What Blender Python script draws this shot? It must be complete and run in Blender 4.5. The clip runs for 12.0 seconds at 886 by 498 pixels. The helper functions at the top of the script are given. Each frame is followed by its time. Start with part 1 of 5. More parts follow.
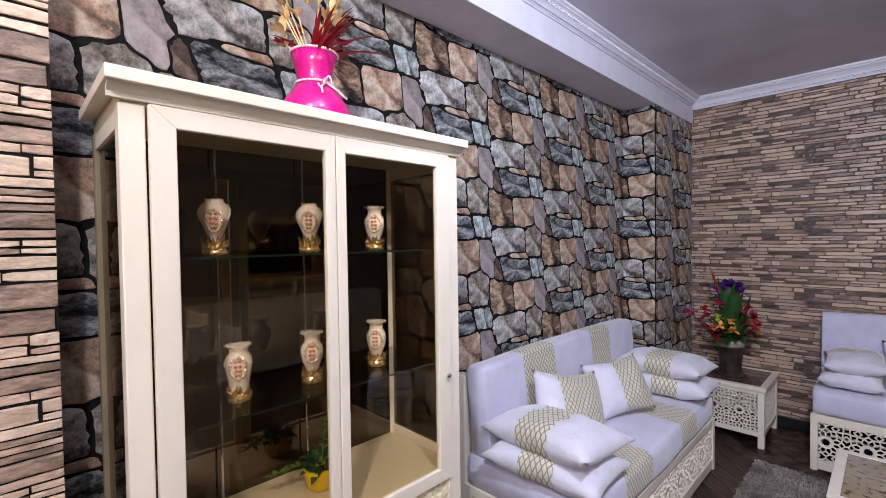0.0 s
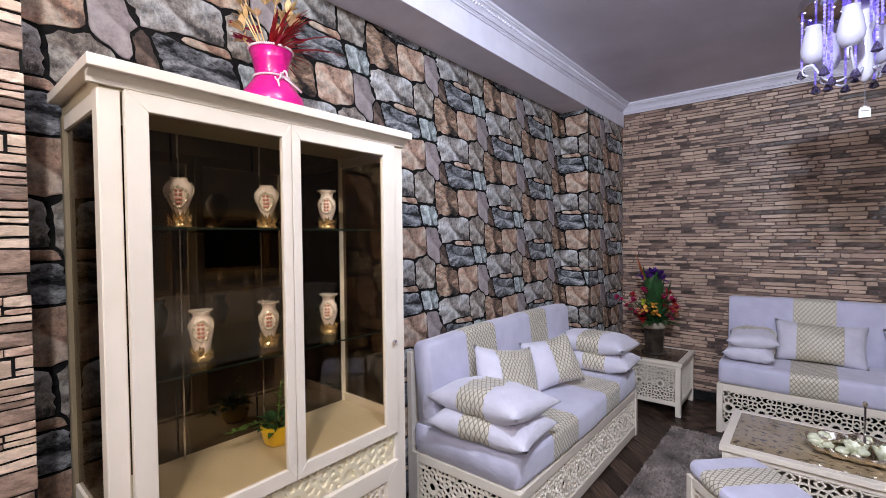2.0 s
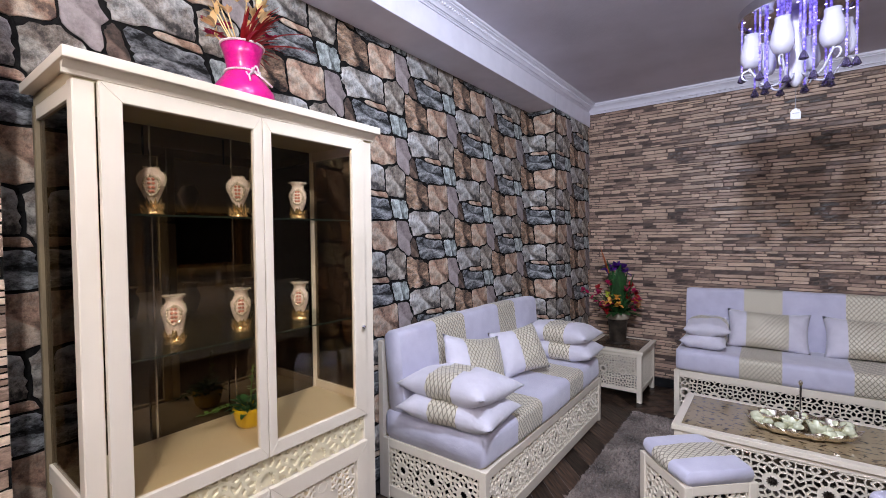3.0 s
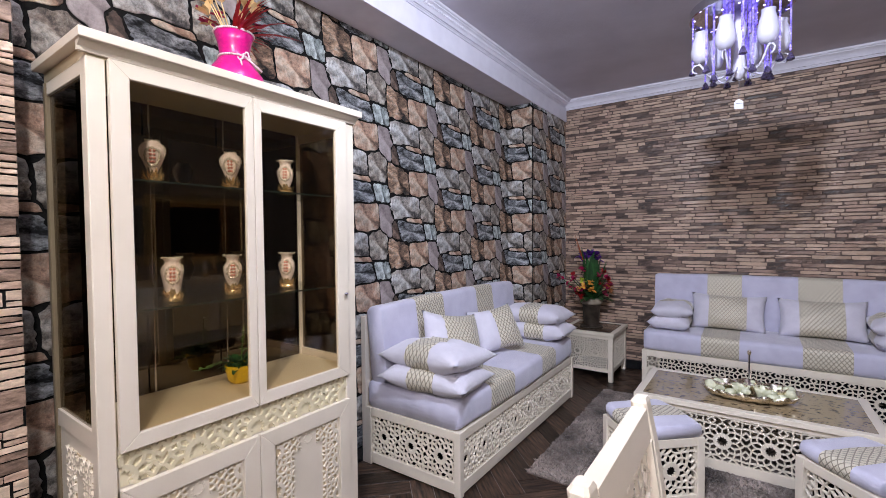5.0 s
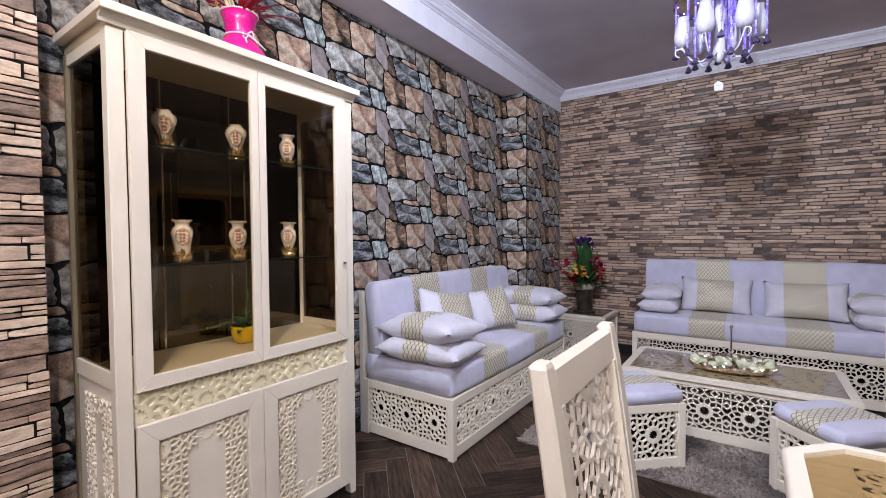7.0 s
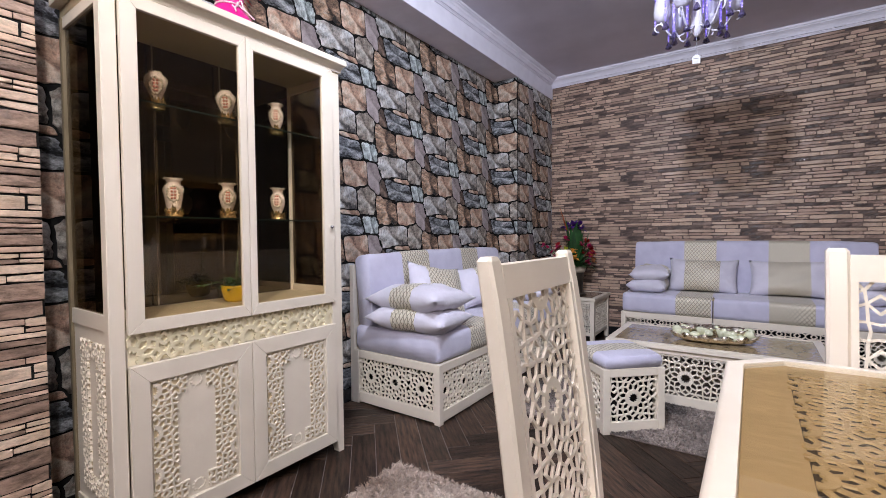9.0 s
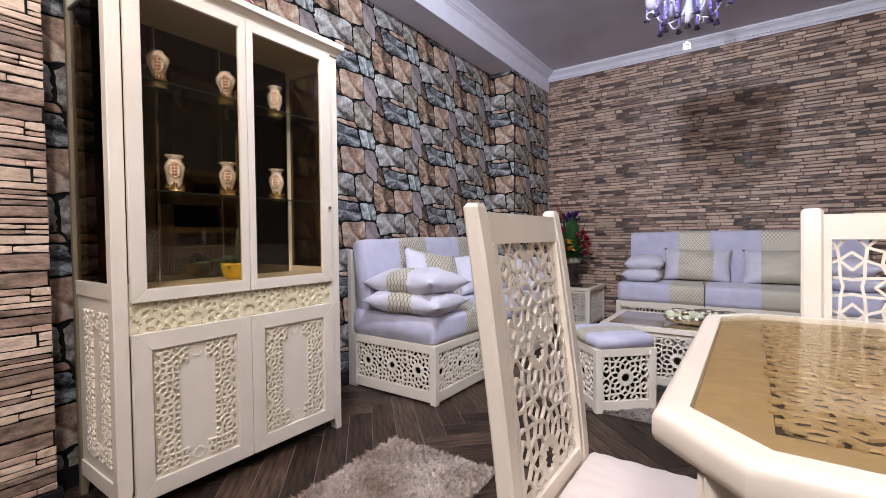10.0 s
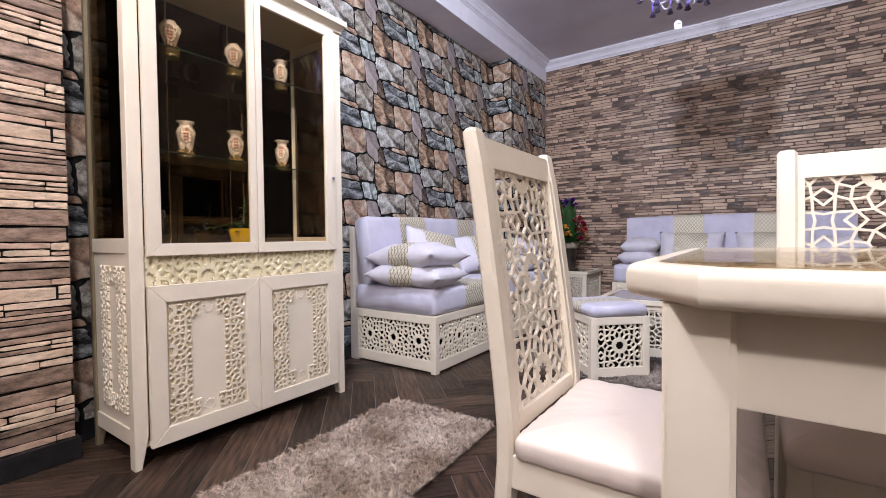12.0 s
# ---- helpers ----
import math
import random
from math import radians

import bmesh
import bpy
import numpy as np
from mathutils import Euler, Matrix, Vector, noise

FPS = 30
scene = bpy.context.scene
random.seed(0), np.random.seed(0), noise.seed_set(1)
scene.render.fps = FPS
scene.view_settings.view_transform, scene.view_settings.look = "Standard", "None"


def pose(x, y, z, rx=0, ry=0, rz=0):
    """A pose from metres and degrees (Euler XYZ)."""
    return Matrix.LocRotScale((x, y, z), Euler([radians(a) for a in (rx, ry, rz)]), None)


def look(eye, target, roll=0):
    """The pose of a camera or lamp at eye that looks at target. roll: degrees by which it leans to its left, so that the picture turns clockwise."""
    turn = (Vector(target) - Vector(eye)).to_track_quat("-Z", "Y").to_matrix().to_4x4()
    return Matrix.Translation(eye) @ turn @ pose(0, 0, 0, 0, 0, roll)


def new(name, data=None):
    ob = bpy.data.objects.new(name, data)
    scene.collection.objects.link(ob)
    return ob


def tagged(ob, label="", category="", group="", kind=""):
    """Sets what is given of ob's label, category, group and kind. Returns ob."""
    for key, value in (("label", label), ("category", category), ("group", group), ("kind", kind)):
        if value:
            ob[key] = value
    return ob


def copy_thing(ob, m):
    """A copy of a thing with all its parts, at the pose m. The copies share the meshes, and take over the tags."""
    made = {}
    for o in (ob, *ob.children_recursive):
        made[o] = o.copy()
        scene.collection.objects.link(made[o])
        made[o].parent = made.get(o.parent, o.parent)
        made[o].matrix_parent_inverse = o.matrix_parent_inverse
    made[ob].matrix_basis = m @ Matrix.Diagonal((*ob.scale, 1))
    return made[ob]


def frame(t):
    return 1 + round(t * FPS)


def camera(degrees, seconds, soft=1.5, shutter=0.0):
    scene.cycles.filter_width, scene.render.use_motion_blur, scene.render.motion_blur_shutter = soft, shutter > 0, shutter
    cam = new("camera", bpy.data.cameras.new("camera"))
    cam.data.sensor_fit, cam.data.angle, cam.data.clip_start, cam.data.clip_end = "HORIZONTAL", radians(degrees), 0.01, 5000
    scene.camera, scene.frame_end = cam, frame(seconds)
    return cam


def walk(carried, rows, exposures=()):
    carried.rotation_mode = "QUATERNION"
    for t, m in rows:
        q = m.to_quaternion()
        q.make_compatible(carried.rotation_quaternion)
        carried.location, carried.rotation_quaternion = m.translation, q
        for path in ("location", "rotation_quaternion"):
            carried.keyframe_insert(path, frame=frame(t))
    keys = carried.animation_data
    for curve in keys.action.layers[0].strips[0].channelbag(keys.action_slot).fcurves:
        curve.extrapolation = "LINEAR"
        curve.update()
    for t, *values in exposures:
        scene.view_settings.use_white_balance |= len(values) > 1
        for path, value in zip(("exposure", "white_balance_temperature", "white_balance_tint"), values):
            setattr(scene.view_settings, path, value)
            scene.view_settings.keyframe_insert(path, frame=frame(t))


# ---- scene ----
cam = camera(90.4, 12.0, soft=0.65)
PATH = [
    (0, (1.563, -0.21, 1.602), (0.137, 1.192, 1.554), -0.8),
    (0.5, (1.6, -0.246, 1.592), (0.211, 1.192, 1.544), -0.8),
    (1, (1.642, -0.275, 1.579), (0.292, 1.201, 1.529), -0.6),
    (1.5, (1.687, -0.298, 1.555), (0.371, 1.207, 1.505), -0.5),
    (2, (1.731, -0.325, 1.531), (0.453, 1.212, 1.479), -0.6),
    (2.5, (1.777, -0.352, 1.514), (0.542, 1.22, 1.457), -0.7),
    (3, (1.822, -0.372, 1.496), (0.626, 1.23, 1.437), -0.6),
    (5, (1.965, -0.484, 1.384), (0.817, 1.152, 1.324), -0.5),
    (5.5, (1.996, -0.516, 1.353), (0.847, 1.12, 1.293), -0.4),
    (6, (2.018, -0.54, 1.323), (0.87, 1.097, 1.262), -0.4),
    (6.5, (2.034, -0.557, 1.289), (0.888, 1.082, 1.228), -0.4),
    (7, (2.055, -0.563, 1.253), (0.909, 1.074, 1.191), -0.4),
    (9, (2.163, -0.581, 1.085), (1.015, 1.055, 1.023), -0.5),
    (9.5, (2.186, -0.595, 1.035), (1.039, 1.042, 0.975), -0.5),
    (10, (2.207, -0.61, 0.984), (1.061, 1.028, 0.926), -0.5),
    (10.5, (2.226, -0.625, 0.937), (1.079, 1.013, 0.88), -0.6),
    (11, (2.236, -0.642, 0.894), (1.092, 0.998, 0.838), -0.6),
    (11.5, (2.245, -0.661, 0.856), (1.102, 0.979, 0.801), -0.6),
    (12, (2.25, -0.683, 0.822), (1.108, 0.958, 0.768), -0.6),
]
walk(cam, [(t, look(eye, target, roll)) for t, eye, target, roll in PATH], exposures=((0, -0.08, 6150, 10), (7, -0.04, 6200, 10), (10, 0.02, 6330, 10), (12, 0.22, 6420, 10)))

# ---- light ----
world = bpy.data.worlds.new("interior")
scene.world = world
world.use_nodes = True
world.node_tree.nodes["Background"].inputs[0].default_value = (0.5, 0.52, 0.6, 1)
world.node_tree.nodes["Background"].inputs[1].default_value = 0.05


def point_lamp(name, place, watts, colour, radius):
    data = bpy.data.lights.new(name, "POINT")
    data.energy, data.color, data.shadow_soft_size = watts, colour, radius
    ob = new(name, data)
    ob.location = place
    return ob


# entry and back lights: unseen fill, added to brighten the near furniture
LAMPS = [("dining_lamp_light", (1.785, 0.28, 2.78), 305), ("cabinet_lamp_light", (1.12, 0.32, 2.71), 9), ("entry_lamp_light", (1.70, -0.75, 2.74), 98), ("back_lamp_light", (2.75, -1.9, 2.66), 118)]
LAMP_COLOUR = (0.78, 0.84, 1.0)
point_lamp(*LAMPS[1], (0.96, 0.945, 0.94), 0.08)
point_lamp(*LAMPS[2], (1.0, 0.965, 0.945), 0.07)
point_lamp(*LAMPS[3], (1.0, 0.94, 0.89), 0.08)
# dining-side lamp, out of view: a spot cone throws its light down the room
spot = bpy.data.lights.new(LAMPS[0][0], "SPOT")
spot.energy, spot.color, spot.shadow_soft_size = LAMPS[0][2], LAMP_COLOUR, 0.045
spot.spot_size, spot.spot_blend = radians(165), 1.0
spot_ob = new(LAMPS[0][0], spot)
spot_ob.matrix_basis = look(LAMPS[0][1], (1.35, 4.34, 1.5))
CHAND = (1.905, 2.22)
point_lamp("chandelier_light", (CHAND[0], CHAND[1], 2.40), 20, (0.58, 0.55, 1.0), 0.03)
scene.view_settings.exposure = 0.0

# ---- materials ----


def mat(name, base, other=None, scale=20.0, rough=0.5, metal=0.0, bump=0.0, bump_scale=None, detail=4.0, stretch=(1, 1, 1), vary=0.0, mix=(0.35, 0.65),
        coat=0.0, specular=0.5, alpha_trans=0.0, ior=1.45, rough_vary=0.0, coords="Object", sheen=0.0, per_island=False, dirt=0.0, dirt_scale=40.0):
    """A Principled surface: two tones mixed by noise, fine relief, and a shift per object."""
    m = bpy.data.materials.new(name)
    m.use_nodes = True
    nt = m.node_tree
    n, link = nt.nodes, nt.links.new
    bsdf = n["Principled BSDF"]
    bsdf.inputs["Roughness"].default_value, bsdf.inputs["Metallic"].default_value = rough, metal
    bsdf.inputs["Specular IOR Level"].default_value = specular
    bsdf.inputs["Coat Weight"].default_value = coat
    bsdf.inputs["Coat Roughness"].default_value = 0.12
    bsdf.inputs["Transmission Weight"].default_value, bsdf.inputs["IOR"].default_value = alpha_trans, ior
    bsdf.inputs["Sheen Weight"].default_value = sheen
    other = other or tuple(c * 0.82 for c in base)
    tex = n.new("ShaderNodeTexCoord")
    mp = n.new("ShaderNodeMapping")
    mp.inputs["Scale"].default_value = stretch
    link(tex.outputs[coords], mp.inputs["Vector"])
    nz = n.new("ShaderNodeTexNoise")
    nz.inputs["Scale"].default_value, nz.inputs["Detail"].default_value = scale, detail
    link(mp.outputs[0], nz.inputs["Vector"])
    ramp = n.new("ShaderNodeMapRange")
    ramp.inputs["From Min"].default_value, ramp.inputs["From Max"].default_value = mix
    link(nz.outputs["Fac"], ramp.inputs["Value"])
    cm = n.new("ShaderNodeMix")
    cm.data_type = "RGBA"
    cm.inputs["A"].default_value, cm.inputs["B"].default_value = (*base, 1), (*other, 1)
    link(ramp.outputs[0], cm.inputs["Factor"])
    colour = cm.outputs["Result"]
    if dirt:
        dn = n.new("ShaderNodeTexNoise")
        dn.inputs["Scale"].default_value, dn.inputs["Detail"].default_value = dirt_scale, 8
        dn.inputs["Roughness"].default_value = 0.75
        link(mp.outputs[0], dn.inputs["Vector"])
        dr = n.new("ShaderNodeMapRange")
        dr.inputs["From Min"].default_value, dr.inputs["From Max"].default_value = 0.38, 0.56
        dr.inputs["To Min"].default_value, dr.inputs["To Max"].default_value = 1 - dirt, 1.15
        link(dn.outputs["Fac"], dr.inputs["Value"])
        dm = n.new("ShaderNodeHueSaturation")
        link(dr.outputs[0], dm.inputs["Value"])
        link(colour, dm.inputs["Color"])
        colour = dm.outputs["Color"]
    if vary:
        info = n.new("ShaderNodeNewGeometry" if per_island else "ShaderNodeObjectInfo")
        vr = n.new("ShaderNodeMapRange")
        vr.inputs["To Min"].default_value, vr.inputs["To Max"].default_value = 1 - vary, 1 + vary
        link(info.outputs["Random Per Island" if per_island else "Random"], vr.inputs["Value"])
        hs = n.new("ShaderNodeHueSaturation")
        link(vr.outputs[0], hs.inputs["Value"])
        link(colour, hs.inputs["Color"])
        colour = hs.outputs["Color"]
    link(colour, bsdf.inputs["Base Color"])
    if rough_vary:
        rr = n.new("ShaderNodeMapRange")
        rr.inputs["To Min"].default_value, rr.inputs["To Max"].default_value = rough - rough_vary, rough + rough_vary
        link(nz.outputs["Fac"], rr.inputs["Value"])
        link(rr.outputs[0], bsdf.inputs["Roughness"])
    if bump:
        bn = n.new("ShaderNodeTexNoise")
        bn.inputs["Scale"].default_value, bn.inputs["Detail"].default_value = bump_scale or scale * 3, 8
        link(mp.outputs[0], bn.inputs["Vector"])
        bp = n.new("ShaderNodeBump")
        bp.inputs["Strength"].default_value, bp.inputs["Distance"].default_value = bump, 0.012
        link(bn.outputs["Fac"], bp.inputs["Height"])
        link(bp.outputs[0], bsdf.inputs["Normal"])
    return m


def glowing(m, colour, strength):
    b = m.node_tree.nodes["Principled BSDF"]
    b.inputs["Emission Color"].default_value, b.inputs["Emission Strength"].default_value = (*colour, 1), strength
    return m


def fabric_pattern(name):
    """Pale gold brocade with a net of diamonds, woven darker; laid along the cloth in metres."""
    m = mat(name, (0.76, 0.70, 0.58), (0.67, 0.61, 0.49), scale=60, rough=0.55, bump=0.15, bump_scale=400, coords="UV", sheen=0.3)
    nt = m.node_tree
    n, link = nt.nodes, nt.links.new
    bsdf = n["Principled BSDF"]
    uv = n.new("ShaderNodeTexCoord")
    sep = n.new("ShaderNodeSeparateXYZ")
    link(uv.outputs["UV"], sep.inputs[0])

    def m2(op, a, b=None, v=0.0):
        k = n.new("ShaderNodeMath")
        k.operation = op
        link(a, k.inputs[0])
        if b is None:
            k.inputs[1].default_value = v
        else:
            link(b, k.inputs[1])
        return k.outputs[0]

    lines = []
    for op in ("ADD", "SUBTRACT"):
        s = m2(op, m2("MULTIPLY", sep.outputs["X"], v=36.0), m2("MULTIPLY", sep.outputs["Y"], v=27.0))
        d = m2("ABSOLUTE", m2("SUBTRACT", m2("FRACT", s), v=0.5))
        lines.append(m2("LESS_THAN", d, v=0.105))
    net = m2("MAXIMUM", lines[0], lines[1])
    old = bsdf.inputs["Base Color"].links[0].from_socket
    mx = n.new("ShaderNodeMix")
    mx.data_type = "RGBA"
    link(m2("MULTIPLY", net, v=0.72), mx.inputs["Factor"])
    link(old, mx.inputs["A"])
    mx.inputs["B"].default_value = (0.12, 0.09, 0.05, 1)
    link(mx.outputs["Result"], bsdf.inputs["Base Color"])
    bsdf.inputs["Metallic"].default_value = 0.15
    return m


CREAM = mat("cream_lacquer", (0.85, 0.765, 0.645), (0.805, 0.72, 0.60), scale=6, rough=0.33, bump=0.03, bump_scale=90, specular=0.45, rough_vary=0.06)
# yellowish carving ground, darkened further for the shade in its holes
CARVED_SHADED = mat("carved_ground", (0.66, 0.54, 0.36), (0.58, 0.47, 0.30), scale=30, rough=0.55, bump=0.05, bump_scale=90)
FRIEZE = mat("frieze_cream", (0.85, 0.765, 0.56), (0.80, 0.71, 0.50), scale=8, rough=0.4, bump=0.04, bump_scale=90)
# cream lacquer darkened to brown for the shade on the rear-left post
REAR_SHADED = mat("shaded_cream_lacquer", (0.21, 0.165, 0.10), (0.17, 0.13, 0.08), scale=8, rough=0.4, bump=0.03, bump_scale=80)
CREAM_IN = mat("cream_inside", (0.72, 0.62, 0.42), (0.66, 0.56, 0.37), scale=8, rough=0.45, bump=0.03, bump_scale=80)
# joints of the stone walls; reused as painted shade behind pierced bases
MORTAR_AND_SHADE = mat("dark_joint_and_shade", (0.006, 0.006, 0.007), (0.016, 0.015, 0.014), scale=40, rough=0.85, bump=0.3, bump_scale=120, specular=0.12)
CEILING = mat("ceiling_paint", (0.78, 0.75, 0.85), (0.67, 0.64, 0.73), scale=2, rough=0.85, bump=0.15, bump_scale=60, detail=8)
WHITE = mat("white_plaster", (0.81, 0.79, 0.88), (0.75, 0.73, 0.82), scale=8, rough=0.55, bump=0.08, bump_scale=70)
PLAIN = mat("plain_wall", (0.20, 0.185, 0.17), (0.15, 0.14, 0.13), scale=2, rough=0.8, bump=0.1, bump_scale=50)
MORTAR_WARM = mat("brown_joint", (0.185, 0.13, 0.105), (0.10, 0.07, 0.06), scale=30, rough=0.8, bump=0.4, bump_scale=120)
BLACK = mat("black_skirting", (0.012, 0.012, 0.014), (0.02, 0.02, 0.022), scale=15, rough=0.18)
CLOTH = mat("lavender_velvet", (0.62, 0.60, 0.74), (0.54, 0.52, 0.66), scale=9, rough=0.85, bump=0.25, bump_scale=260, detail=6, sheen=0.5)
CLOTH2 = mat("pillow_velvet", (0.70, 0.67, 0.76), (0.62, 0.59, 0.68), scale=9, rough=0.8, bump=0.3, bump_scale=40, detail=6, sheen=0.5)
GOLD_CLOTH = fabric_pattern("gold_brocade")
SEAT_CLOTH = mat("pale_pink_satin", (0.86, 0.76, 0.70), (0.82, 0.71, 0.65), scale=4, rough=0.45, bump=0.35, bump_scale=9, sheen=0.3)
GROUT = mat("floor_joint", (0.25, 0.225, 0.21), (0.17, 0.15, 0.14), scale=50, rough=0.7)
PLANK = mat("dark_wood_tile", (0.088, 0.052, 0.034), (0.013, 0.010, 0.009), scale=7, specular=0.2, rough=0.32, bump=0.12, bump_scale=40, stretch=(9, 1, 1), vary=0.55, rough_vary=0.1, detail=7)
PLANK_REST = mat("dark_wood_tile_rest", (0.088, 0.052, 0.034), (0.013, 0.010, 0.009), scale=7, specular=0.2, rough=0.32, bump=0.12, bump_scale=40, stretch=(2, 2, 1), vary=0.55, rough_vary=0.1, detail=7, per_island=True)
RUG = mat("beige_shag", (0.70, 0.59, 0.51), (0.29, 0.20, 0.145), mix=(0.36, 0.64), scale=4.2, rough=0.6, detail=5, vary=0.35, per_island=True, sheen=0.4)
RUG_BASE = mat("shag_backing", (0.20, 0.16, 0.14), (0.13, 0.10, 0.09), scale=30, rough=0.9)
GREY_SHAG = mat("grey_shag", (0.38, 0.31, 0.275), (0.055, 0.04, 0.034), mix=(0.40, 0.62), scale=2.6, rough=0.6, detail=5, vary=0.3, per_island=True, sheen=0.4)
TOP_BROWN = mat("brown_mottled_top", (0.34, 0.26, 0.155), (0.06, 0.04, 0.025), scale=26, rough=0.12, detail=3, mix=(0.56, 0.62), coat=0.4, stretch=(1, 1.6, 1))
TOP_SIDE = mat("dark_brown_top", (0.105, 0.072, 0.045), (0.07, 0.046, 0.03), scale=9, rough=0.12, detail=4, coat=0.3)
GOLD_TOP = mat("gold_glass_top", (0.45, 0.31, 0.145), (0.39, 0.265, 0.12), scale=14, rough=0.45, metal=0.1, coat=0.0, stretch=(1, 6, 1))
TOP_BROWN.node_tree.nodes["Principled BSDF"].inputs["Coat Roughness"].default_value = 0.015
TOP_SHADE = mat("dark_lattice_shade", (0.050, 0.032, 0.016), (0.028, 0.018, 0.010), scale=18, rough=0.6)
PINK = mat("pink_glitter", (0.78, 0.008, 0.26), (0.62, 0.004, 0.22), scale=90, rough=0.3, bump=0.12, bump_scale=300, detail=2, coat=0.6)
PEARL = mat("pearl_braid", (0.85, 0.72, 0.75), (0.7, 0.5, 0.56), scale=90, rough=0.35)
GILT = mat("silver_gilt_crust", (0.98, 0.93, 0.82), (0.95, 0.85, 0.66), scale=60, rough=0.16, metal=0.5, coat=1.0)
GILT_FOOT = mat("gold_foot", (0.93, 0.76, 0.44), (0.80, 0.58, 0.28), scale=60, rough=0.2, metal=0.85, coat=0.6)
SILVER = mat("silver_gilt", (0.95, 0.88, 0.76), (0.86, 0.76, 0.60), scale=40, rough=0.2, metal=1.0, bump=0.3, bump_scale=120)
PORCELAIN = mat("rose_porcelain", (0.92, 0.85, 0.81), (0.84, 0.72, 0.67), scale=40, rough=0.12, coat=0.6)
ROSE = mat("rose_ornament", (0.62, 0.26, 0.18), (0.50, 0.18, 0.14), scale=60, rough=0.25)
YELLOW = mat("yellow_pot", (0.80, 0.55, 0.01), (0.72, 0.48, 0.01), scale=10, rough=0.3, coat=0.3)
LEAF = mat("leaf_green", (0.035, 0.12, 0.03), (0.02, 0.065, 0.02), scale=25, rough=0.4, vary=0.4, per_island=True)
LEAF_LIGHT = mat("leaf_light", (0.13, 0.22, 0.04), (0.06, 0.13, 0.02), scale=25, rough=0.4, vary=0.4, per_island=True)
PETAL_RED = mat("petal_red", (0.50, 0.015, 0.02), (0.30, 0.01, 0.015), scale=30, rough=0.5, vary=0.4, per_island=True)
PETAL_PINK = mat("petal_magenta", (0.55, 0.02, 0.12), (0.38, 0.01, 0.08), scale=30, rough=0.5, vary=0.4, per_island=True)
PETAL_GOLD = mat("petal_gold", (0.80, 0.60, 0.34), (0.68, 0.44, 0.18), scale=30, rough=0.4, vary=0.35, per_island=True)
PETAL_YELLOW = mat("petal_yellow", (0.75, 0.45, 0.05), (0.7, 0.25, 0.05), scale=30, rough=0.5, vary=0.4, per_island=True)
PETAL_PURPLE = mat("petal_purple", (0.10, 0.02, 0.26), (0.06, 0.01, 0.16), scale=30, rough=0.5, vary=0.4, per_island=True)
PETAL_ORANGE = mat("petal_orange", (0.62, 0.16, 0.02), (0.42, 0.08, 0.02), scale=30, rough=0.5, vary=0.4, per_island=True)
PETAL_PEACH = mat("petal_peach", (0.80, 0.42, 0.18), (0.72, 0.30, 0.14), scale=30, rough=0.5, vary=0.3, per_island=True)
PETAL_LIME = mat("petal_lime", (0.55, 0.60, 0.06), (0.42, 0.46, 0.05), scale=30, rough=0.5, vary=0.3, per_island=True)
DARK_POT = mat("dark_pot", (0.02, 0.015, 0.012), (0.06, 0.046, 0.034), scale=18, rough=0.35, bump=0.3)
SHADE = glowing(mat("opal_shade", (0.55, 0.53, 0.61), (0.51, 0.49, 0.59), scale=10, rough=0.25, coat=0.5), (0.85, 0.83, 1.0), 0.06)
CHROME = mat("chrome", (0.72, 0.72, 0.78), (0.66, 0.66, 0.72), scale=10, rough=0.08, metal=1.0)
ARM_WHITE = mat("white_glass_arm", (0.62, 0.6, 0.68), (0.55, 0.53, 0.62), scale=10, rough=0.12, coat=0.6)
# emission added: the crystals only catch the LED light, they are no lamps
CRYSTAL_GLOW = glowing(mat("violet_crystal_glow", (0.46, 0.40, 0.86), (0.75, 0.72, 0.97), scale=60, rough=0.04, vary=0.5, per_island=True, alpha_trans=0.65, ior=1.6), (0.28, 0.18, 1.0), 0.3)
PENDANT = mat("smoky_pendant", (0.09, 0.07, 0.16), (0.2, 0.16, 0.32), scale=60, rough=0.04, alpha_trans=0.6, ior=1.6)
BLUE_LED = glowing(mat("blue_led", (0.6, 0.55, 0.95), None, rough=0.4), (0.55, 0.45, 1.0), 9.0)
DRUM_IN = mat("drum_lining_violet", (0.07, 0.045, 0.17), (0.045, 0.03, 0.11), scale=12, rough=0.3, metal=0.2)
PAPER = mat("paper_tag", (0.72, 0.71, 0.72), None, scale=12, rough=0.8)
INK = mat("grey_ink", (0.25, 0.25, 0.28), None, scale=12, rough=0.8)
SHELL = mat("pearl_shell", (0.70, 0.71, 0.54), (0.54, 0.54, 0.36), scale=40, rough=0.2, coat=0.4)
MIRROR = mat("bronze_mirror", (0.125, 0.105, 0.085), (0.11, 0.092, 0.075), scale=3, rough=0.03, metal=1.0)
SCREEN = mat("black_screen", (0.006, 0.006, 0.007), None, rough=0.08)
GOLD_FRAME = mat("gold_wood_frame", (0.45, 0.33, 0.15), (0.36, 0.25, 0.1), scale=12, rough=0.4)


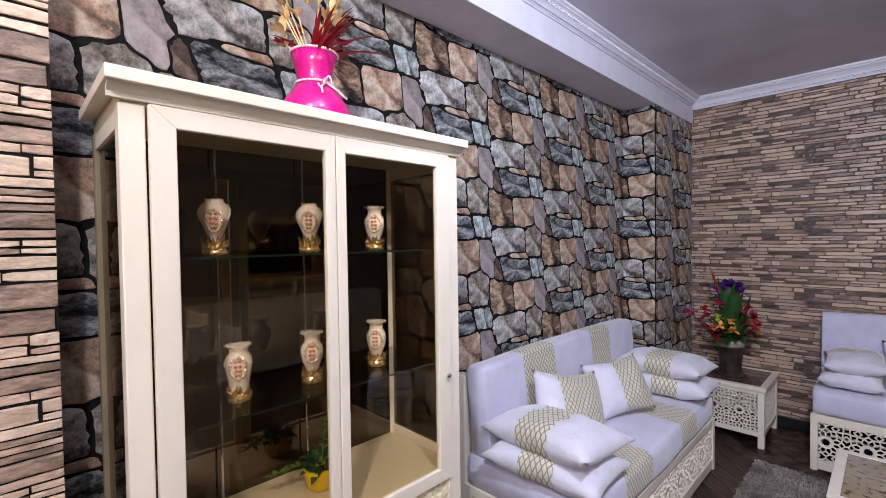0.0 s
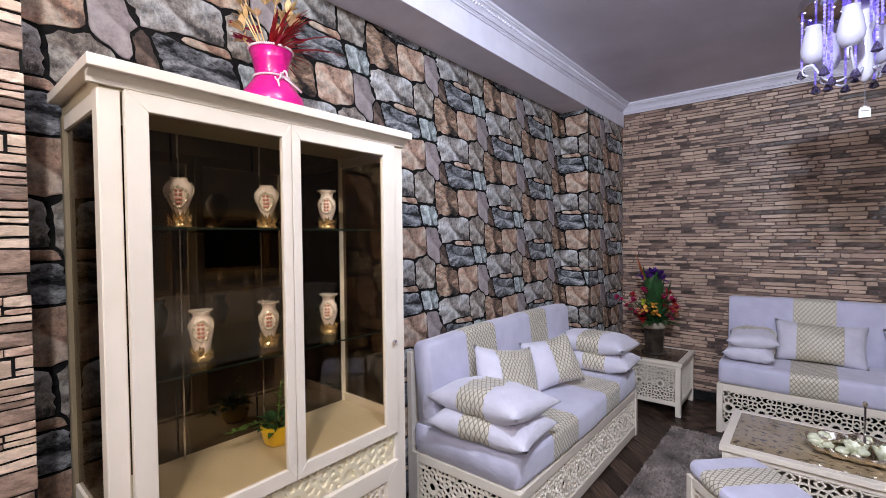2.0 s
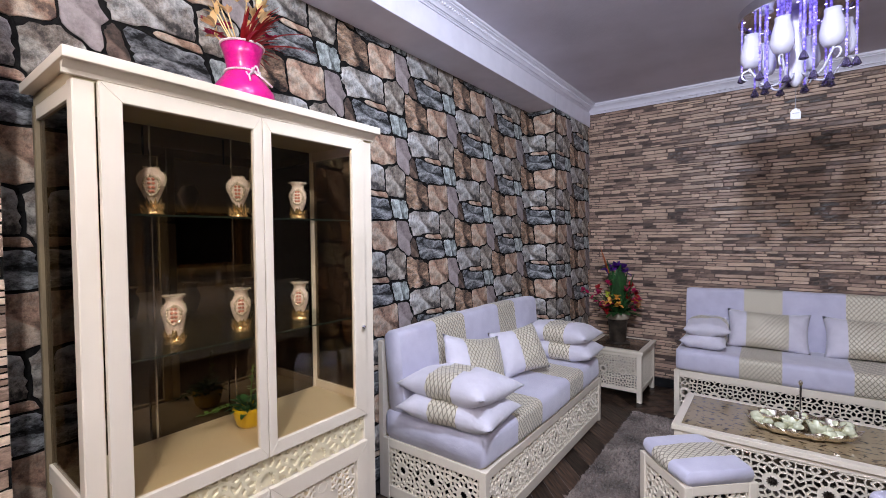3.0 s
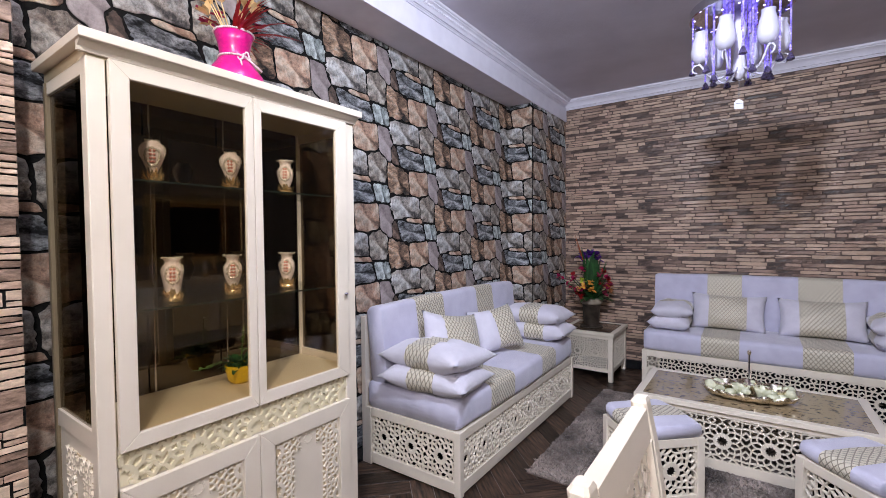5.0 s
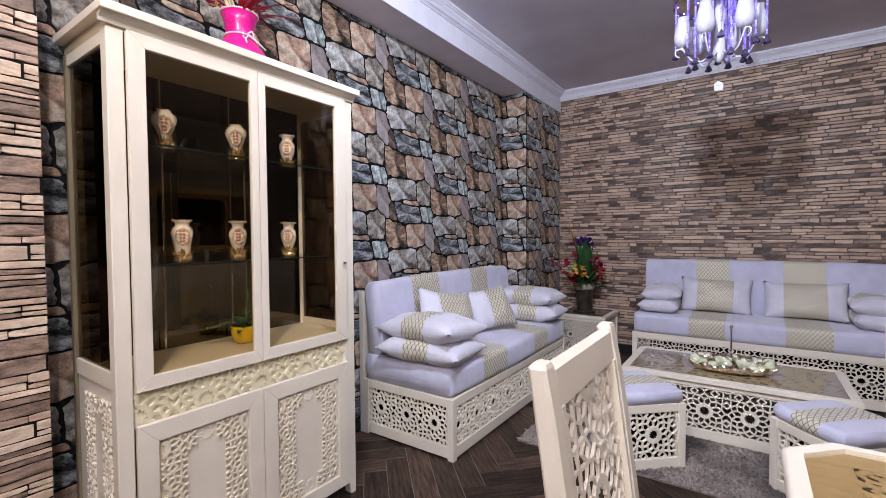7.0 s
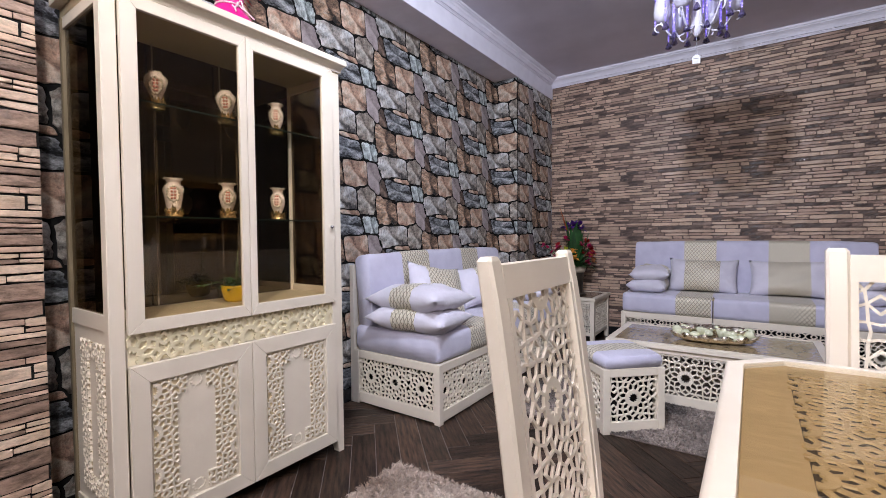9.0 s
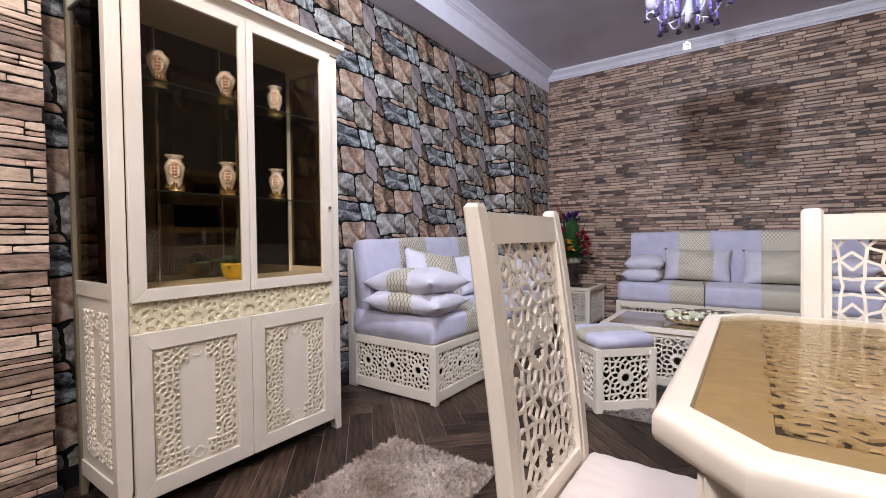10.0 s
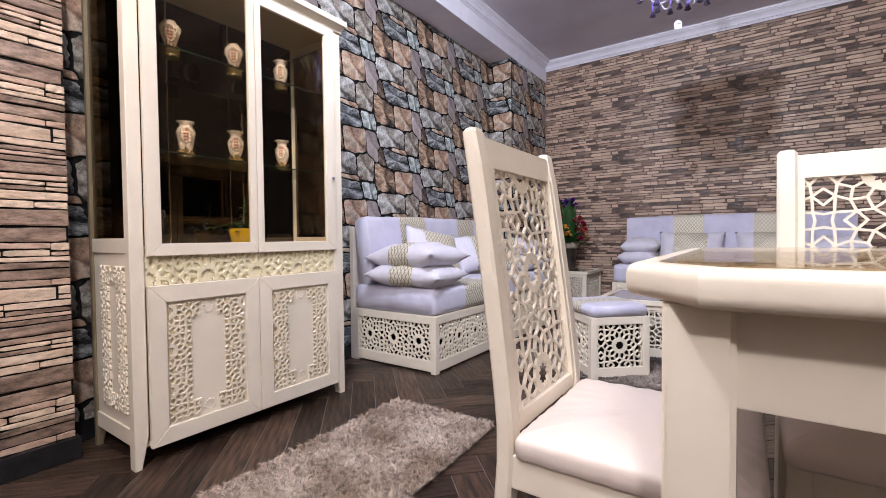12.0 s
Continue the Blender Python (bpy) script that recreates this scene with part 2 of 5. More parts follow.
def glass(name, tint, gain=0.7, power=5.0, face=0.04):
    """A thin pane: it lets tinted light straight through and mirrors at its face."""
    m = bpy.data.materials.new(name)
    m.use_nodes = True
    n, link = m.node_tree.nodes, m.node_tree.links.new
    n.remove(n["Principled BSDF"])
    tr, gl, mx, lw = n.new("ShaderNodeBsdfTransparent"), n.new("ShaderNodeBsdfGlossy"), n.new("ShaderNodeMixShader"), n.new("ShaderNodeLayerWeight")
    tr.inputs["Color"].default_value = (*tint, 1)
    gl.inputs["Roughness"].default_value = 0.0
    lw.inputs["Blend"].default_value = 0.5
    pw, ad = n.new("ShaderNodeMath"), n.new("ShaderNodeMath")
    pw.operation, ad.operation = "POWER", "MULTIPLY_ADD"
    pw.inputs[1].default_value = power
    ad.inputs[1].default_value, ad.inputs[2].default_value = gain, face
    link(lw.outputs["Facing"], pw.inputs[0])
    link(pw.outputs[0], ad.inputs[0])
    link(ad.outputs[0], mx.inputs[0])
    link(tr.outputs[0], mx.inputs[1])
    link(gl.outputs[0], mx.inputs[2])
    link(mx.outputs[0], n["Material Output"].inputs[0])
    return m


PANE = glass("bronze_glass", (0.90, 0.83, 0.72), face=0.04)
SIDE_PANE = glass("dark_bronze_glass", (0.40, 0.34, 0.26))
TABLE_GLASS = glass("clear_table_glass", (0.96, 0.95, 0.92), 0.62, 9.0)
EDGE_GLASS = mat("dark_glass_edge", (0.012, 0.022, 0.018), None, scale=12, rough=0.1)
SHELF_GLASS = glass("clear_shelf_glass", (0.8, 0.84, 0.82))


def stone_mat(name, dark, low, high, light, scale, stretch=(1, 1, 1), turn_=0.0, bump=0.8, fine=0.6, specular=0.45):
    """Rough split stone: four tones by warped noise, fine pits and grains, strong relief."""
    m = bpy.data.materials.new(name)
    m.use_nodes = True
    nt = m.node_tree
    n, link = nt.nodes, nt.links.new
    bsdf = n["Principled BSDF"]
    bsdf.inputs["Roughness"].default_value, bsdf.inputs["Specular IOR Level"].default_value = 0.5, specular
    tex, mp = n.new("ShaderNodeTexCoord"), n.new("ShaderNodeMapping")
    mp.inputs["Scale"].default_value, mp.inputs["Rotation"].default_value = stretch, (radians(turn_), 0, 0)
    link(tex.outputs["Object"], mp.inputs["Vector"])

    def nz(sc, detail, rough, warp):
        k = n.new("ShaderNodeTexNoise")
        k.inputs["Scale"].default_value, k.inputs["Detail"].default_value = sc, detail
        k.inputs["Roughness"].default_value, k.inputs["Distortion"].default_value = rough, warp
        link(mp.outputs[0], k.inputs["Vector"])
        return k.outputs["Fac"]

    big = nz(scale, 9, 0.70, 0.25)
    ramp = n.new("ShaderNodeValToRGB")
    el = ramp.color_ramp.elements
    el[0].position, el[0].color = 0.395, (*dark, 1)
    el[1].position, el[1].color = 0.47, (*low, 1)
    for place, c in ((0.55, high), (0.67, light)):
        e = el.new(place)
        e.color = (*c, 1)
    link(big, ramp.inputs["Fac"])
    grain = nz(scale * 3.2, 8, 0.76, 0.2)
    pits = nz(scale * 11, 5, 0.7, 0.0)
    gr = n.new("ShaderNodeMapRange")
    gr.inputs["From Min"].default_value, gr.inputs["From Max"].default_value = 0.38, 0.60
    gr.inputs["To Min"].default_value, gr.inputs["To Max"].default_value = 1 - 0.95 * fine, 1 + fine * 0.7
    link(grain, gr.inputs["Value"])
    info = n.new("ShaderNodeObjectInfo")
    vr = n.new("ShaderNodeMapRange")
    vr.inputs["To Min"].default_value, vr.inputs["To Max"].default_value = 0.84, 1.02
    link(info.outputs["Random"], vr.inputs["Value"])
    mu = n.new("ShaderNodeMath")
    mu.operation = "MULTIPLY"
    link(gr.outputs[0], mu.inputs[0])
    link(vr.outputs[0], mu.inputs[1])
    hs = n.new("ShaderNodeHueSaturation")
    hs.inputs["Saturation"].default_value = 0.78
    link(mu.outputs[0], hs.inputs["Value"])
    link(ramp.outputs["Color"], hs.inputs["Color"])
    link(hs.outputs["Color"], bsdf.inputs["Base Color"])
    bp = n.new("ShaderNodeBump")
    bp.inputs["Strength"].default_value, bp.inputs["Distance"].default_value = 0.9 * bump, 0.02
    su = n.new("ShaderNodeMath")
    su.operation = "MULTIPLY_ADD"
    su.inputs[1].default_value = 0.6
    link(grain, su.inputs[0])
    link(big, su.inputs[2])
    rough_ = n.new("ShaderNodeMath")
    rough_.operation = "MULTIPLY_ADD"
    rough_.inputs[1].default_value = 0.22
    link(pits, rough_.inputs[0])
    link(su.outputs[0], rough_.inputs[2])
    link(rough_.outputs[0], bp.inputs["Height"])
    link(bp.outputs[0], bsdf.inputs["Normal"])
    return m


STONE = {
    "orange": stone_mat("stone_orange", (0.13, 0.07, 0.045), (0.44, 0.22, 0.115), (0.52, 0.37, 0.25), (0.62, 0.53, 0.43), 8, bump=0.7, fine=0.5),
    "streak": stone_mat("stone_streaked", (0.012, 0.009, 0.008), (0.20, 0.10, 0.05), (0.46, 0.26, 0.13), (0.55, 0.50, 0.44), 7, (1, 1.0, 1.8), 35, 1.2, 0.8),
    "tan": stone_mat("stone_tan", (0.05, 0.04, 0.035), (0.25, 0.19, 0.145), (0.40, 0.355, 0.30), (0.56, 0.53, 0.48), 9, bump=1.0, fine=0.7),
    "pale": stone_mat("stone_pale", (0.05, 0.045, 0.045), (0.34, 0.29, 0.25), (0.48, 0.47, 0.46), (0.60, 0.61, 0.62), 7, bump=1.0, fine=0.65),
    "slate": stone_mat("stone_slate", (0.012, 0.014, 0.018), (0.20, 0.215, 0.24), (0.37, 0.385, 0.41), (0.58, 0.59, 0.62), 9, (1, 1.1, 2.1), -28, 1.6, 0.9),
    "aqua": stone_mat("stone_aqua", (0.04, 0.05, 0.052), (0.30, 0.35, 0.35), (0.48, 0.54, 0.54), (0.66, 0.69, 0.68), 8, (1, 1.5, 1.0), 25, 1.1, 0.7),
    "lilac": stone_mat("stone_lilac", (0.16, 0.12, 0.12), (0.28, 0.22, 0.22), (0.34, 0.275, 0.275), (0.42, 0.355, 0.35), 7, bump=0.4, fine=0.25),
    "brown": stone_mat("stone_brown", (0.015, 0.010, 0.008), (0.08, 0.045, 0.03), (0.15, 0.085, 0.055), (0.26, 0.18, 0.14), 8),
}
LEDGE = [
    mat("ledge_beige", (0.78, 0.61, 0.48), (0.60, 0.44, 0.33), scale=9, rough=0.42, bump=0.4, bump_scale=26, stretch=(1, 1, 2.6), vary=0.13, detail=8, dirt=0.22, dirt_scale=22),
    mat("ledge_pink", (0.57, 0.405, 0.315), (0.43, 0.29, 0.22), scale=9, rough=0.42, bump=0.4, bump_scale=26, stretch=(1, 1, 2.6), vary=0.15, detail=8, dirt=0.28, dirt_scale=22),
    mat("ledge_brown", (0.20, 0.135, 0.105), (0.36, 0.25, 0.19), scale=10, rough=0.42, bump=0.5, bump_scale=26, stretch=(1, 1, 2.6), vary=0.2, detail=8, dirt=0.45, dirt_scale=22),
    mat("ledge_dark", (0.060, 0.042, 0.038), (0.155, 0.11, 0.095), scale=10, rough=0.42, bump=0.5, bump_scale=26, stretch=(1, 1, 2.6), vary=0.2, detail=8, dirt=0.45, dirt_scale=22),
]
# the same stones printed on the paper of the far wall: softer and flatter
LEDGE_FAR = [
    mat("paper_ledge_beige", (0.57, 0.415, 0.31), (0.43, 0.30, 0.22), scale=7, rough=0.4, bump=0.1, bump_scale=20, stretch=(1, 1, 1.8), vary=0.16, detail=4, dirt=0.12, dirt_scale=14),
    mat("paper_ledge_pink", (0.455, 0.31, 0.24), (0.335, 0.222, 0.167), scale=7, rough=0.4, bump=0.1, bump_scale=20, stretch=(1, 1, 1.8), vary=0.18, detail=4, dirt=0.15, dirt_scale=14),
    mat("paper_ledge_brown", (0.16, 0.105, 0.085), (0.32, 0.215, 0.165), scale=8, rough=0.4, bump=0.1, bump_scale=20, stretch=(1, 1, 1.8), vary=0.25, detail=4, dirt=0.2, dirt_scale=14),
    mat("paper_ledge_dark", (0.045, 0.031, 0.028), (0.14, 0.093, 0.075), scale=9, rough=0.4, bump=0.1, bump_scale=20, stretch=(1, 1, 1.8), vary=0.3, detail=4, dirt=0.2, dirt_scale=14),
]

# ---- building helpers ----


def thing(name, m, label, category, group="", kind=""):
    ob = new(name)
    ob.empty_display_size = 0.1
    ob.matrix_basis = m
    return tagged(ob, label, category, group, kind)


def put_mesh(name, bm, material, smooth=False):
    me = bpy.data.meshes.new(name)
    bm.to_mesh(me)
    bm.free()
    for one in (material if isinstance(material, (list, tuple)) else [material]):
        me.materials.append(one)
    if smooth:
        me.polygons.foreach_set("use_smooth", [True] * len(me.polygons))
    return me


def part(name, bm, material, parent, label="", smooth=False, m=None):
    ob = new(name, put_mesh(name, bm, material, smooth))
    ob.parent = parent
    if m is not None:
        ob.matrix_basis = m
    return tagged(ob, label)


def solid(name, bm, material, label, category, m=None, kind="", group="", smooth=False):
    ob = new(name, put_mesh(name, bm, material, smooth))
    if m is not None:
        ob.matrix_basis = m
    return tagged(ob, label, category, group, kind)


def box(x0, x1, y0, y1, z0, z1, bevel=0.0, into=None, segments=2):
    bm = bmesh.new()
    bmesh.ops.create_cube(bm, size=1.0)
    for v in bm.verts:
        v.co = Vector((x0 + (v.co.x + 0.5) * (x1 - x0), y0 + (v.co.y + 0.5) * (y1 - y0), z0 + (v.co.z + 0.5) * (z1 - z0)))
    if bevel:
        bmesh.ops.bevel(bm, geom=bm.edges[:], offset=bevel, segments=segments, affect="EDGES", profile=0.6)
    return merge(into, bm)


def merge(into, bm):
    if into is None:
        return bm
    me = bpy.data.meshes.new("tmp")
    bm.to_mesh(me)
    bm.free()
    into.from_mesh(me)
    bpy.data.meshes.remove(me)
    return into


def moved(bm, m):
    bmesh.ops.transform(bm, matrix=m, verts=bm.verts[:])
    return bm


def grid_bm(points, closed_u=False, closed_v=False, caps=False, uvs=None, into=None):
    """A sheet of quads over rows of points."""
    bm = bmesh.new()
    layer = bm.loops.layers.uv.new("UVMap") if uvs else None
    vs = [[bm.verts.new(p) for p in row] for row in points]
    nu, nv = len(vs), len(vs[0])
    for i in range(nu if closed_u else nu - 1):
        for j in range(nv if closed_v else nv - 1):
            ids = ((i, j), ((i + 1) % nu, j), ((i + 1) % nu, (j + 1) % nv), (i, (j + 1) % nv))
            try:
                f = bm.faces.new([vs[a][b] for a, b in ids])
            except ValueError:
                continue
            if uvs:
                for lp, k in zip(f.loops, ((i, j), (i + 1, j), (i + 1, j + 1), (i, j + 1))):
                    lp[layer].uv = uvs(*k)
    if caps:
        for row in (vs[0], vs[-1]):
            try:
                bm.faces.new(row)
            except ValueError:
                pass
    bmesh.ops.recalc_face_normals(bm, faces=bm.faces[:])
    return merge(into, bm)


def lathe(profile, n=24, wobble=0.0, lobes=0, into=None):
    """Profile of (radius, z) turned about z."""
    rows = []
    for r, z in profile:
        rows.append([((r * (1 + wobble * math.cos(lobes * a))) * math.cos(a), (r * (1 + wobble * math.cos(lobes * a))) * math.sin(a), z)
                     for a in (2 * math.pi * k / n for k in range(n))])
    return grid_bm(rows, closed_v=True, caps=True, into=into)


def tube(points, radius, n=8, into=None):
    """A round bar along points; radius may be one number or one per point."""
    pts = [Vector(p) for p in points]
    rows = []
    for i, p in enumerate(pts):
        d = (pts[min(i + 1, len(pts) - 1)] - pts[max(i - 1, 0)]).normalized()
        side = d.cross(Vector((0.31, 0.52, 0.79))).normalized()
        up = d.cross(side)
        r = radius[i] if isinstance(radius, (list, tuple)) else radius
        rows.append([p + r * (math.cos(a) * side + math.sin(a) * up) for a in (2 * math.pi * k / n for k in range(n))])
    return grid_bm(rows, closed_v=True, caps=True, into=into)


def leaf(base, way, length, width, bend=0.3, fold=0.15, into=None, n=5):
    """A pointed leaf that bends down along its way."""
    way = Vector(way).normalized()
    side = way.cross(Vector((0, 0, 1)))
    side = side.normalized() if side.length > 1e-3 else Vector((1, 0, 0))
    up = side.cross(way)
    rows = []
    for i in range(n + 1):
        s = i / n
        c = Vector(base) + way * (length * s) - Vector((0, 0, 1)) * (bend * length * s * s)
        w = width * 0.5 * math.sin(math.pi * min(0.98, 0.08 + 0.92 * s)) ** 0.8
        rows.append([c - side * w + up * fold * w, c + up * 0.0, c + side * w + up * fold * w])
    return grid_bm(rows, into=into)


def blob(place, r, squash=(1, 1, 1), into=None, sub=1):
    bm = bmesh.new()
    bmesh.ops.create_icosphere(bm, subdivisions=sub, radius=r)
    for v in bm.verts:
        v.co = Vector((v.co.x * squash[0], v.co.y * squash[1], v.co.z * squash[2])) + Vector(place)
    return merge(into, bm)


# ---- pierced star lattice ----


def rosette_segments(p, dense=True):
    """Straps of one square cell of side p about the origin: a twelve-fold rosette and quarter stars in the corners."""
    r = p / 2

    def at(radius, degrees):
        return Vector((radius * math.cos(radians(degrees)), radius * math.sin(radians(degrees))))

    segs = []
    for i in range(12):
        a = 30 * i
        H, S, Sn, T = at(0.40 * r, a), at(0.60 * r, a), at(0.60 * r, a + 30), at(0.80 * r, a + 15)
        U, Un = at(0.93 * r, a), at(0.93 * r, a + 30)
        segs += [(H, S, 1), (S, T, 1), (Sn, T, 1), (T, U, 1), (T, Un, 1)]
        if i % 3 == 0:
            segs.append((U, at(r, a), 1))
    for sx in (-1, 1):
        for sy in (-1, 1):
            U1 = Vector((sx * at(0.93 * r, 30).x, sy * at(0.93 * r, 30).y))
            U2 = Vector((sx * at(0.93 * r, 60).x, sy * at(0.93 * r, 60).y))
            V = Vector((sx, sy)) * 0.82 * r
            segs += [(U1, V, 1), (U2, V, 1), (U1, Vector((sx * r, sy * 0.30 * r)), 1), (U2, Vector((sx * 0.30 * r, sy * r)), 1)]
            if not dense:
                segs.append((V, Vector((sx, sy)) * r, 1))
                continue
            segs += [(U1, Vector((sx * r, sy * 0.66 * r)), 1), (U2, Vector((sx * 0.66 * r, sy * r)), 1),
                     (V, Vector((sx * r, sy * 0.86 * r)), 1), (V, Vector((sx * 0.86 * r, sy * r)), 1)]
    return segs


def clip_segment(a, b, x0, x1, y0, y1):
    t0, t1, d = 0.0, 1.0, b - a
    for p, q in ((-d.x, a.x - x0), (d.x, x1 - a.x), (-d.y, a.y - y0), (d.y, y1 - a.y)):
        if abs(p) < 1e-9:
            if q < 0:
                return None
        else:
            t = q / p
            if p < 0:
                t0 = max(t0, t)
            else:
                t1 = min(t1, t)
    return (a + d * t0, a + d * t1) if t0 < t1 - 1e-4 else None


def lattice(areas, period, origin, strap, depth, dense=True):
    """Straps of the star net within the areas (x0, x1, y0, y1), standing depth thick in front of y = 0: x across, z up."""
    verts, faces = [], []
    rng = random.Random(5)
    cell = rosette_segments(period, dense)
    for x0, x1, z0, z1 in areas:
        i0, i1 = math.floor((x0 - origin[0]) / period - 0.5), math.ceil((x1 - origin[0]) / period + 0.5)
        j0, j1 = math.floor((z0 - origin[1]) / period - 0.5), math.ceil((z1 - origin[1]) / period + 0.5)
        for i in range(i0, i1 + 1):
            for j in range(j0, j1 + 1):
                c = Vector((origin[0] + i * period, origin[1] + j * period))
                for a, b, k in cell:
                    got = clip_segment(a + c, b + c, x0, x1, z0, z1)
                    if not got:
                        continue
                    p, q = got
                    d = (q - p).normalized()
                    w = Vector((-d.y, d.x)) * strap * 0.5 * k
                    p, q = p - d * strap * 0.25, q + d * strap * 0.25
                    f = -depth + rng.uniform(0, 0.0012)
                    g = rng.uniform(0.0, 0.0008)
                    s = 0.72
                    k0 = len(verts)
                    for e in (p + w, p - w, q - w, q + w):
                        verts.append((e.x, g, e.y))
                    for e in (p + w * s, p - w * s, q - w * s, q + w * s):
                        verts.append((e.x, f, e.y))
                    faces += [(k0 + 4, k0 + 5, k0 + 6, k0 + 7), (k0, k0 + 4, k0 + 7, k0 + 3), (k0 + 1, k0 + 2, k0 + 6, k0 + 5),
                              (k0, k0 + 1, k0 + 5, k0 + 4), (k0 + 2, k0 + 3, k0 + 7, k0 + 6), (k0, k0 + 3, k0 + 2, k0 + 1)]
                # the solid ring round the twelve-pointed hole in the middle of the rosette
                rr, ring = period / 2, []
                for q in range(24):
                    an = radians(15 * q)
                    hole = (0.27 if q % 2 else 0.19) * rr
                    ring.append((Vector((math.cos(an), math.sin(an))), hole, 0.41 * rr))
                for q in range(24):
                    (d0, h0, o0), (d1, h1, o1) = ring[q], ring[(q + 1) % 24]
                    quad = (c + d0 * h0, c + d1 * h1, c + d1 * o1, c + d0 * o0)
                    mid = (quad[0] + quad[1] + quad[2] + quad[3]) / 4
                    if not (x0 < mid.x < x1 and z0 < mid.y < z1):
                        continue
                    quad = [Vector((min(max(e.x, x0), x1), min(max(e.y, z0), z1))) for e in quad]
                    k0 = len(verts)
                    verts += [(e.x, 0.0, e.y) for e in quad] + [(e.x, -depth - 0.0004, e.y) for e in quad]
                    faces += [(k0, k0 + 1, k0 + 2, k0 + 3), (k0 + 4, k0 + 7, k0 + 6, k0 + 5), (k0, k0 + 4, k0 + 5, k0 + 1), (k0 + 2, k0 + 6, k0 + 7, k0 + 3)]
    me = bpy.data.meshes.new("lattice")
    me.from_pydata(verts, [], faces)
    bm = bmesh.new()
    bm.from_mesh(me)
    bpy.data.meshes.remove(me)
    bmesh.ops.recalc_face_normals(bm, faces=bm.faces[:])
    return bm


def cushion(length, depth, height, round_=0.035, bands=(), seg=28, puff=0.012, seed=0):
    """An upholstered block from the origin along x; bands of brocade wrap round it. Material 0 cloth, 1 brocade."""
    prof = []
    corners = ((depth - round_, round_, -90), (depth - round_, height - round_, 0), (round_, height - round_, 90), (round_, round_, 180))
    for cy, cz, a0 in corners:
        for k in range(5):
            a = radians(a0 + k * 22.5)
            prof.append((cy + round_ * math.cos(a), cz + round_ * math.sin(a)))
    full = []
    for k, p in enumerate(prof):
        q = prof[(k + 1) % len(prof)]
        full.append(p)
        dist = math.hypot(q[0] - p[0], q[1] - p[1])
        extra = int(dist / 0.06)
        for e in range(extra):
            s = (e + 1) / (extra + 1)
            full.append((p[0] + (q[0] - p[0]) * s, p[1] + (q[1] - p[1]) * s))
    xs = [0.0, 0.004, 0.012, 0.03] + [length * k / seg for k in range(1, seg)] + [length - 0.03, length - 0.012, length - 0.004, length]
    for b0, b1 in bands:
        xs += [b0, b1]
    xs = sorted(set(round(x, 4) for x in xs))
    cy, cz = depth / 2, height / 2
    rows = []
    for x in xs:
        e = min(x, length - x)
        s = 1 - (0.03 - e) ** 2 / 0.0009 * 0.05 if e < 0.03 else 1.0
        w = puff * math.sin(math.pi * max(0, min(1, x / length)))
        row = []
        for y, z in full:
            nzv = noise.noise(Vector((x * 3 + seed, y * 4, z * 4))) * 0.006 + noise.noise(Vector((x * 9 + seed, y * 11, z * 11))) * 0.002
            dy, dz = y - cy, z - cz
            f = 1 + (w + nzv) / max(0.05, math.hypot(dy, dz))
            row.append((x, cy + dy * s * f, max(0.0, cz + dz * s * f)))
        rows.append(row)
    per = [0.0]
    for k in range(len(full)):
        p, q = full[k], full[(k + 1) % len(full)]
        per.append(per[-1] + math.hypot(q[0] - p[0], q[1] - p[1]))
    bm = grid_bm(rows, closed_v=True, caps=True, uvs=lambda i, j: (xs[min(i, len(xs) - 1)], per[j]))
    for f in bm.faces:
        cx = f.calc_center_median().x
        if len(f.verts) == 4 and any(b0 < cx < b1 for b0, b1 in bands):
            f.material_index = 1
    return bm


def pillow(w, h, t, band=(0.36, 0.66), seed=0, n=22):
    """A stuffed pillow lying flat about the origin with pinched corners and a brocade band across its length."""
    us = sorted(set([k / n for k in range(n + 1)] + list(band)))
    vs = [k / 14 for k in range(15)]
    bm = bmesh.new()
    layer = bm.loops.layers.uv.new("UVMap")

    def spot(u, v, side):
        a, b = 2 * u - 1, 2 * v - 1
        e = max(0.0, 1 - abs(a) ** 3.0) ** 0.57 * max(0.0, 1 - abs(b) ** 2.7) ** 0.57
        pin = 1 - 0.13 * (1 - abs(a) ** 2) * abs(b) ** 3, 1 - 0.075 * (1 - abs(b) ** 2) * abs(a) ** 3
        wr = noise.noise(Vector((a * 2.2 + seed, b * 2.2, side * 3.0 + seed))) * 0.020 + noise.noise(Vector((a * 6 + seed, b * 6, side))) * 0.010
        return (a * w / 2 * pin[1], b * h / 2 * pin[0], side * (e * t / 2 + wr * e) + 0.0)

    for side in (1, -1):
        g = [[bm.verts.new(spot(u, v, side)) for v in vs] for u in us]
        for i in range(len(us) - 1):
            for j in range(len(vs) - 1):
                f = bm.faces.new((g[i][j], g[i + 1][j], g[i + 1][j + 1], g[i][j + 1]))
                for lp, (a, b) in zip(f.loops, ((i, j), (i + 1, j), (i + 1, j + 1), (i, j + 1))):
                    lp[layer].uv = (us[a] * w, vs[b] * h)
                if band[0] <= (us[i] + us[i + 1]) / 2 <= band[1]:
                    f.material_index = 1
    bmesh.ops.remove_doubles(bm, verts=bm.verts[:], dist=0.0004)
    bmesh.ops.recalc_face_normals(bm, faces=bm.faces[:])
    return bm


# ---- the room ----
X_E, Y_S, Y_N, Z_C, Z_B = 4.9, -3.6, 4.34, 2.856, 2.632
PIL_Y, PIL_X = 3.43, 0.258
PIER_X, PIER_Y = 0.16, -0.132

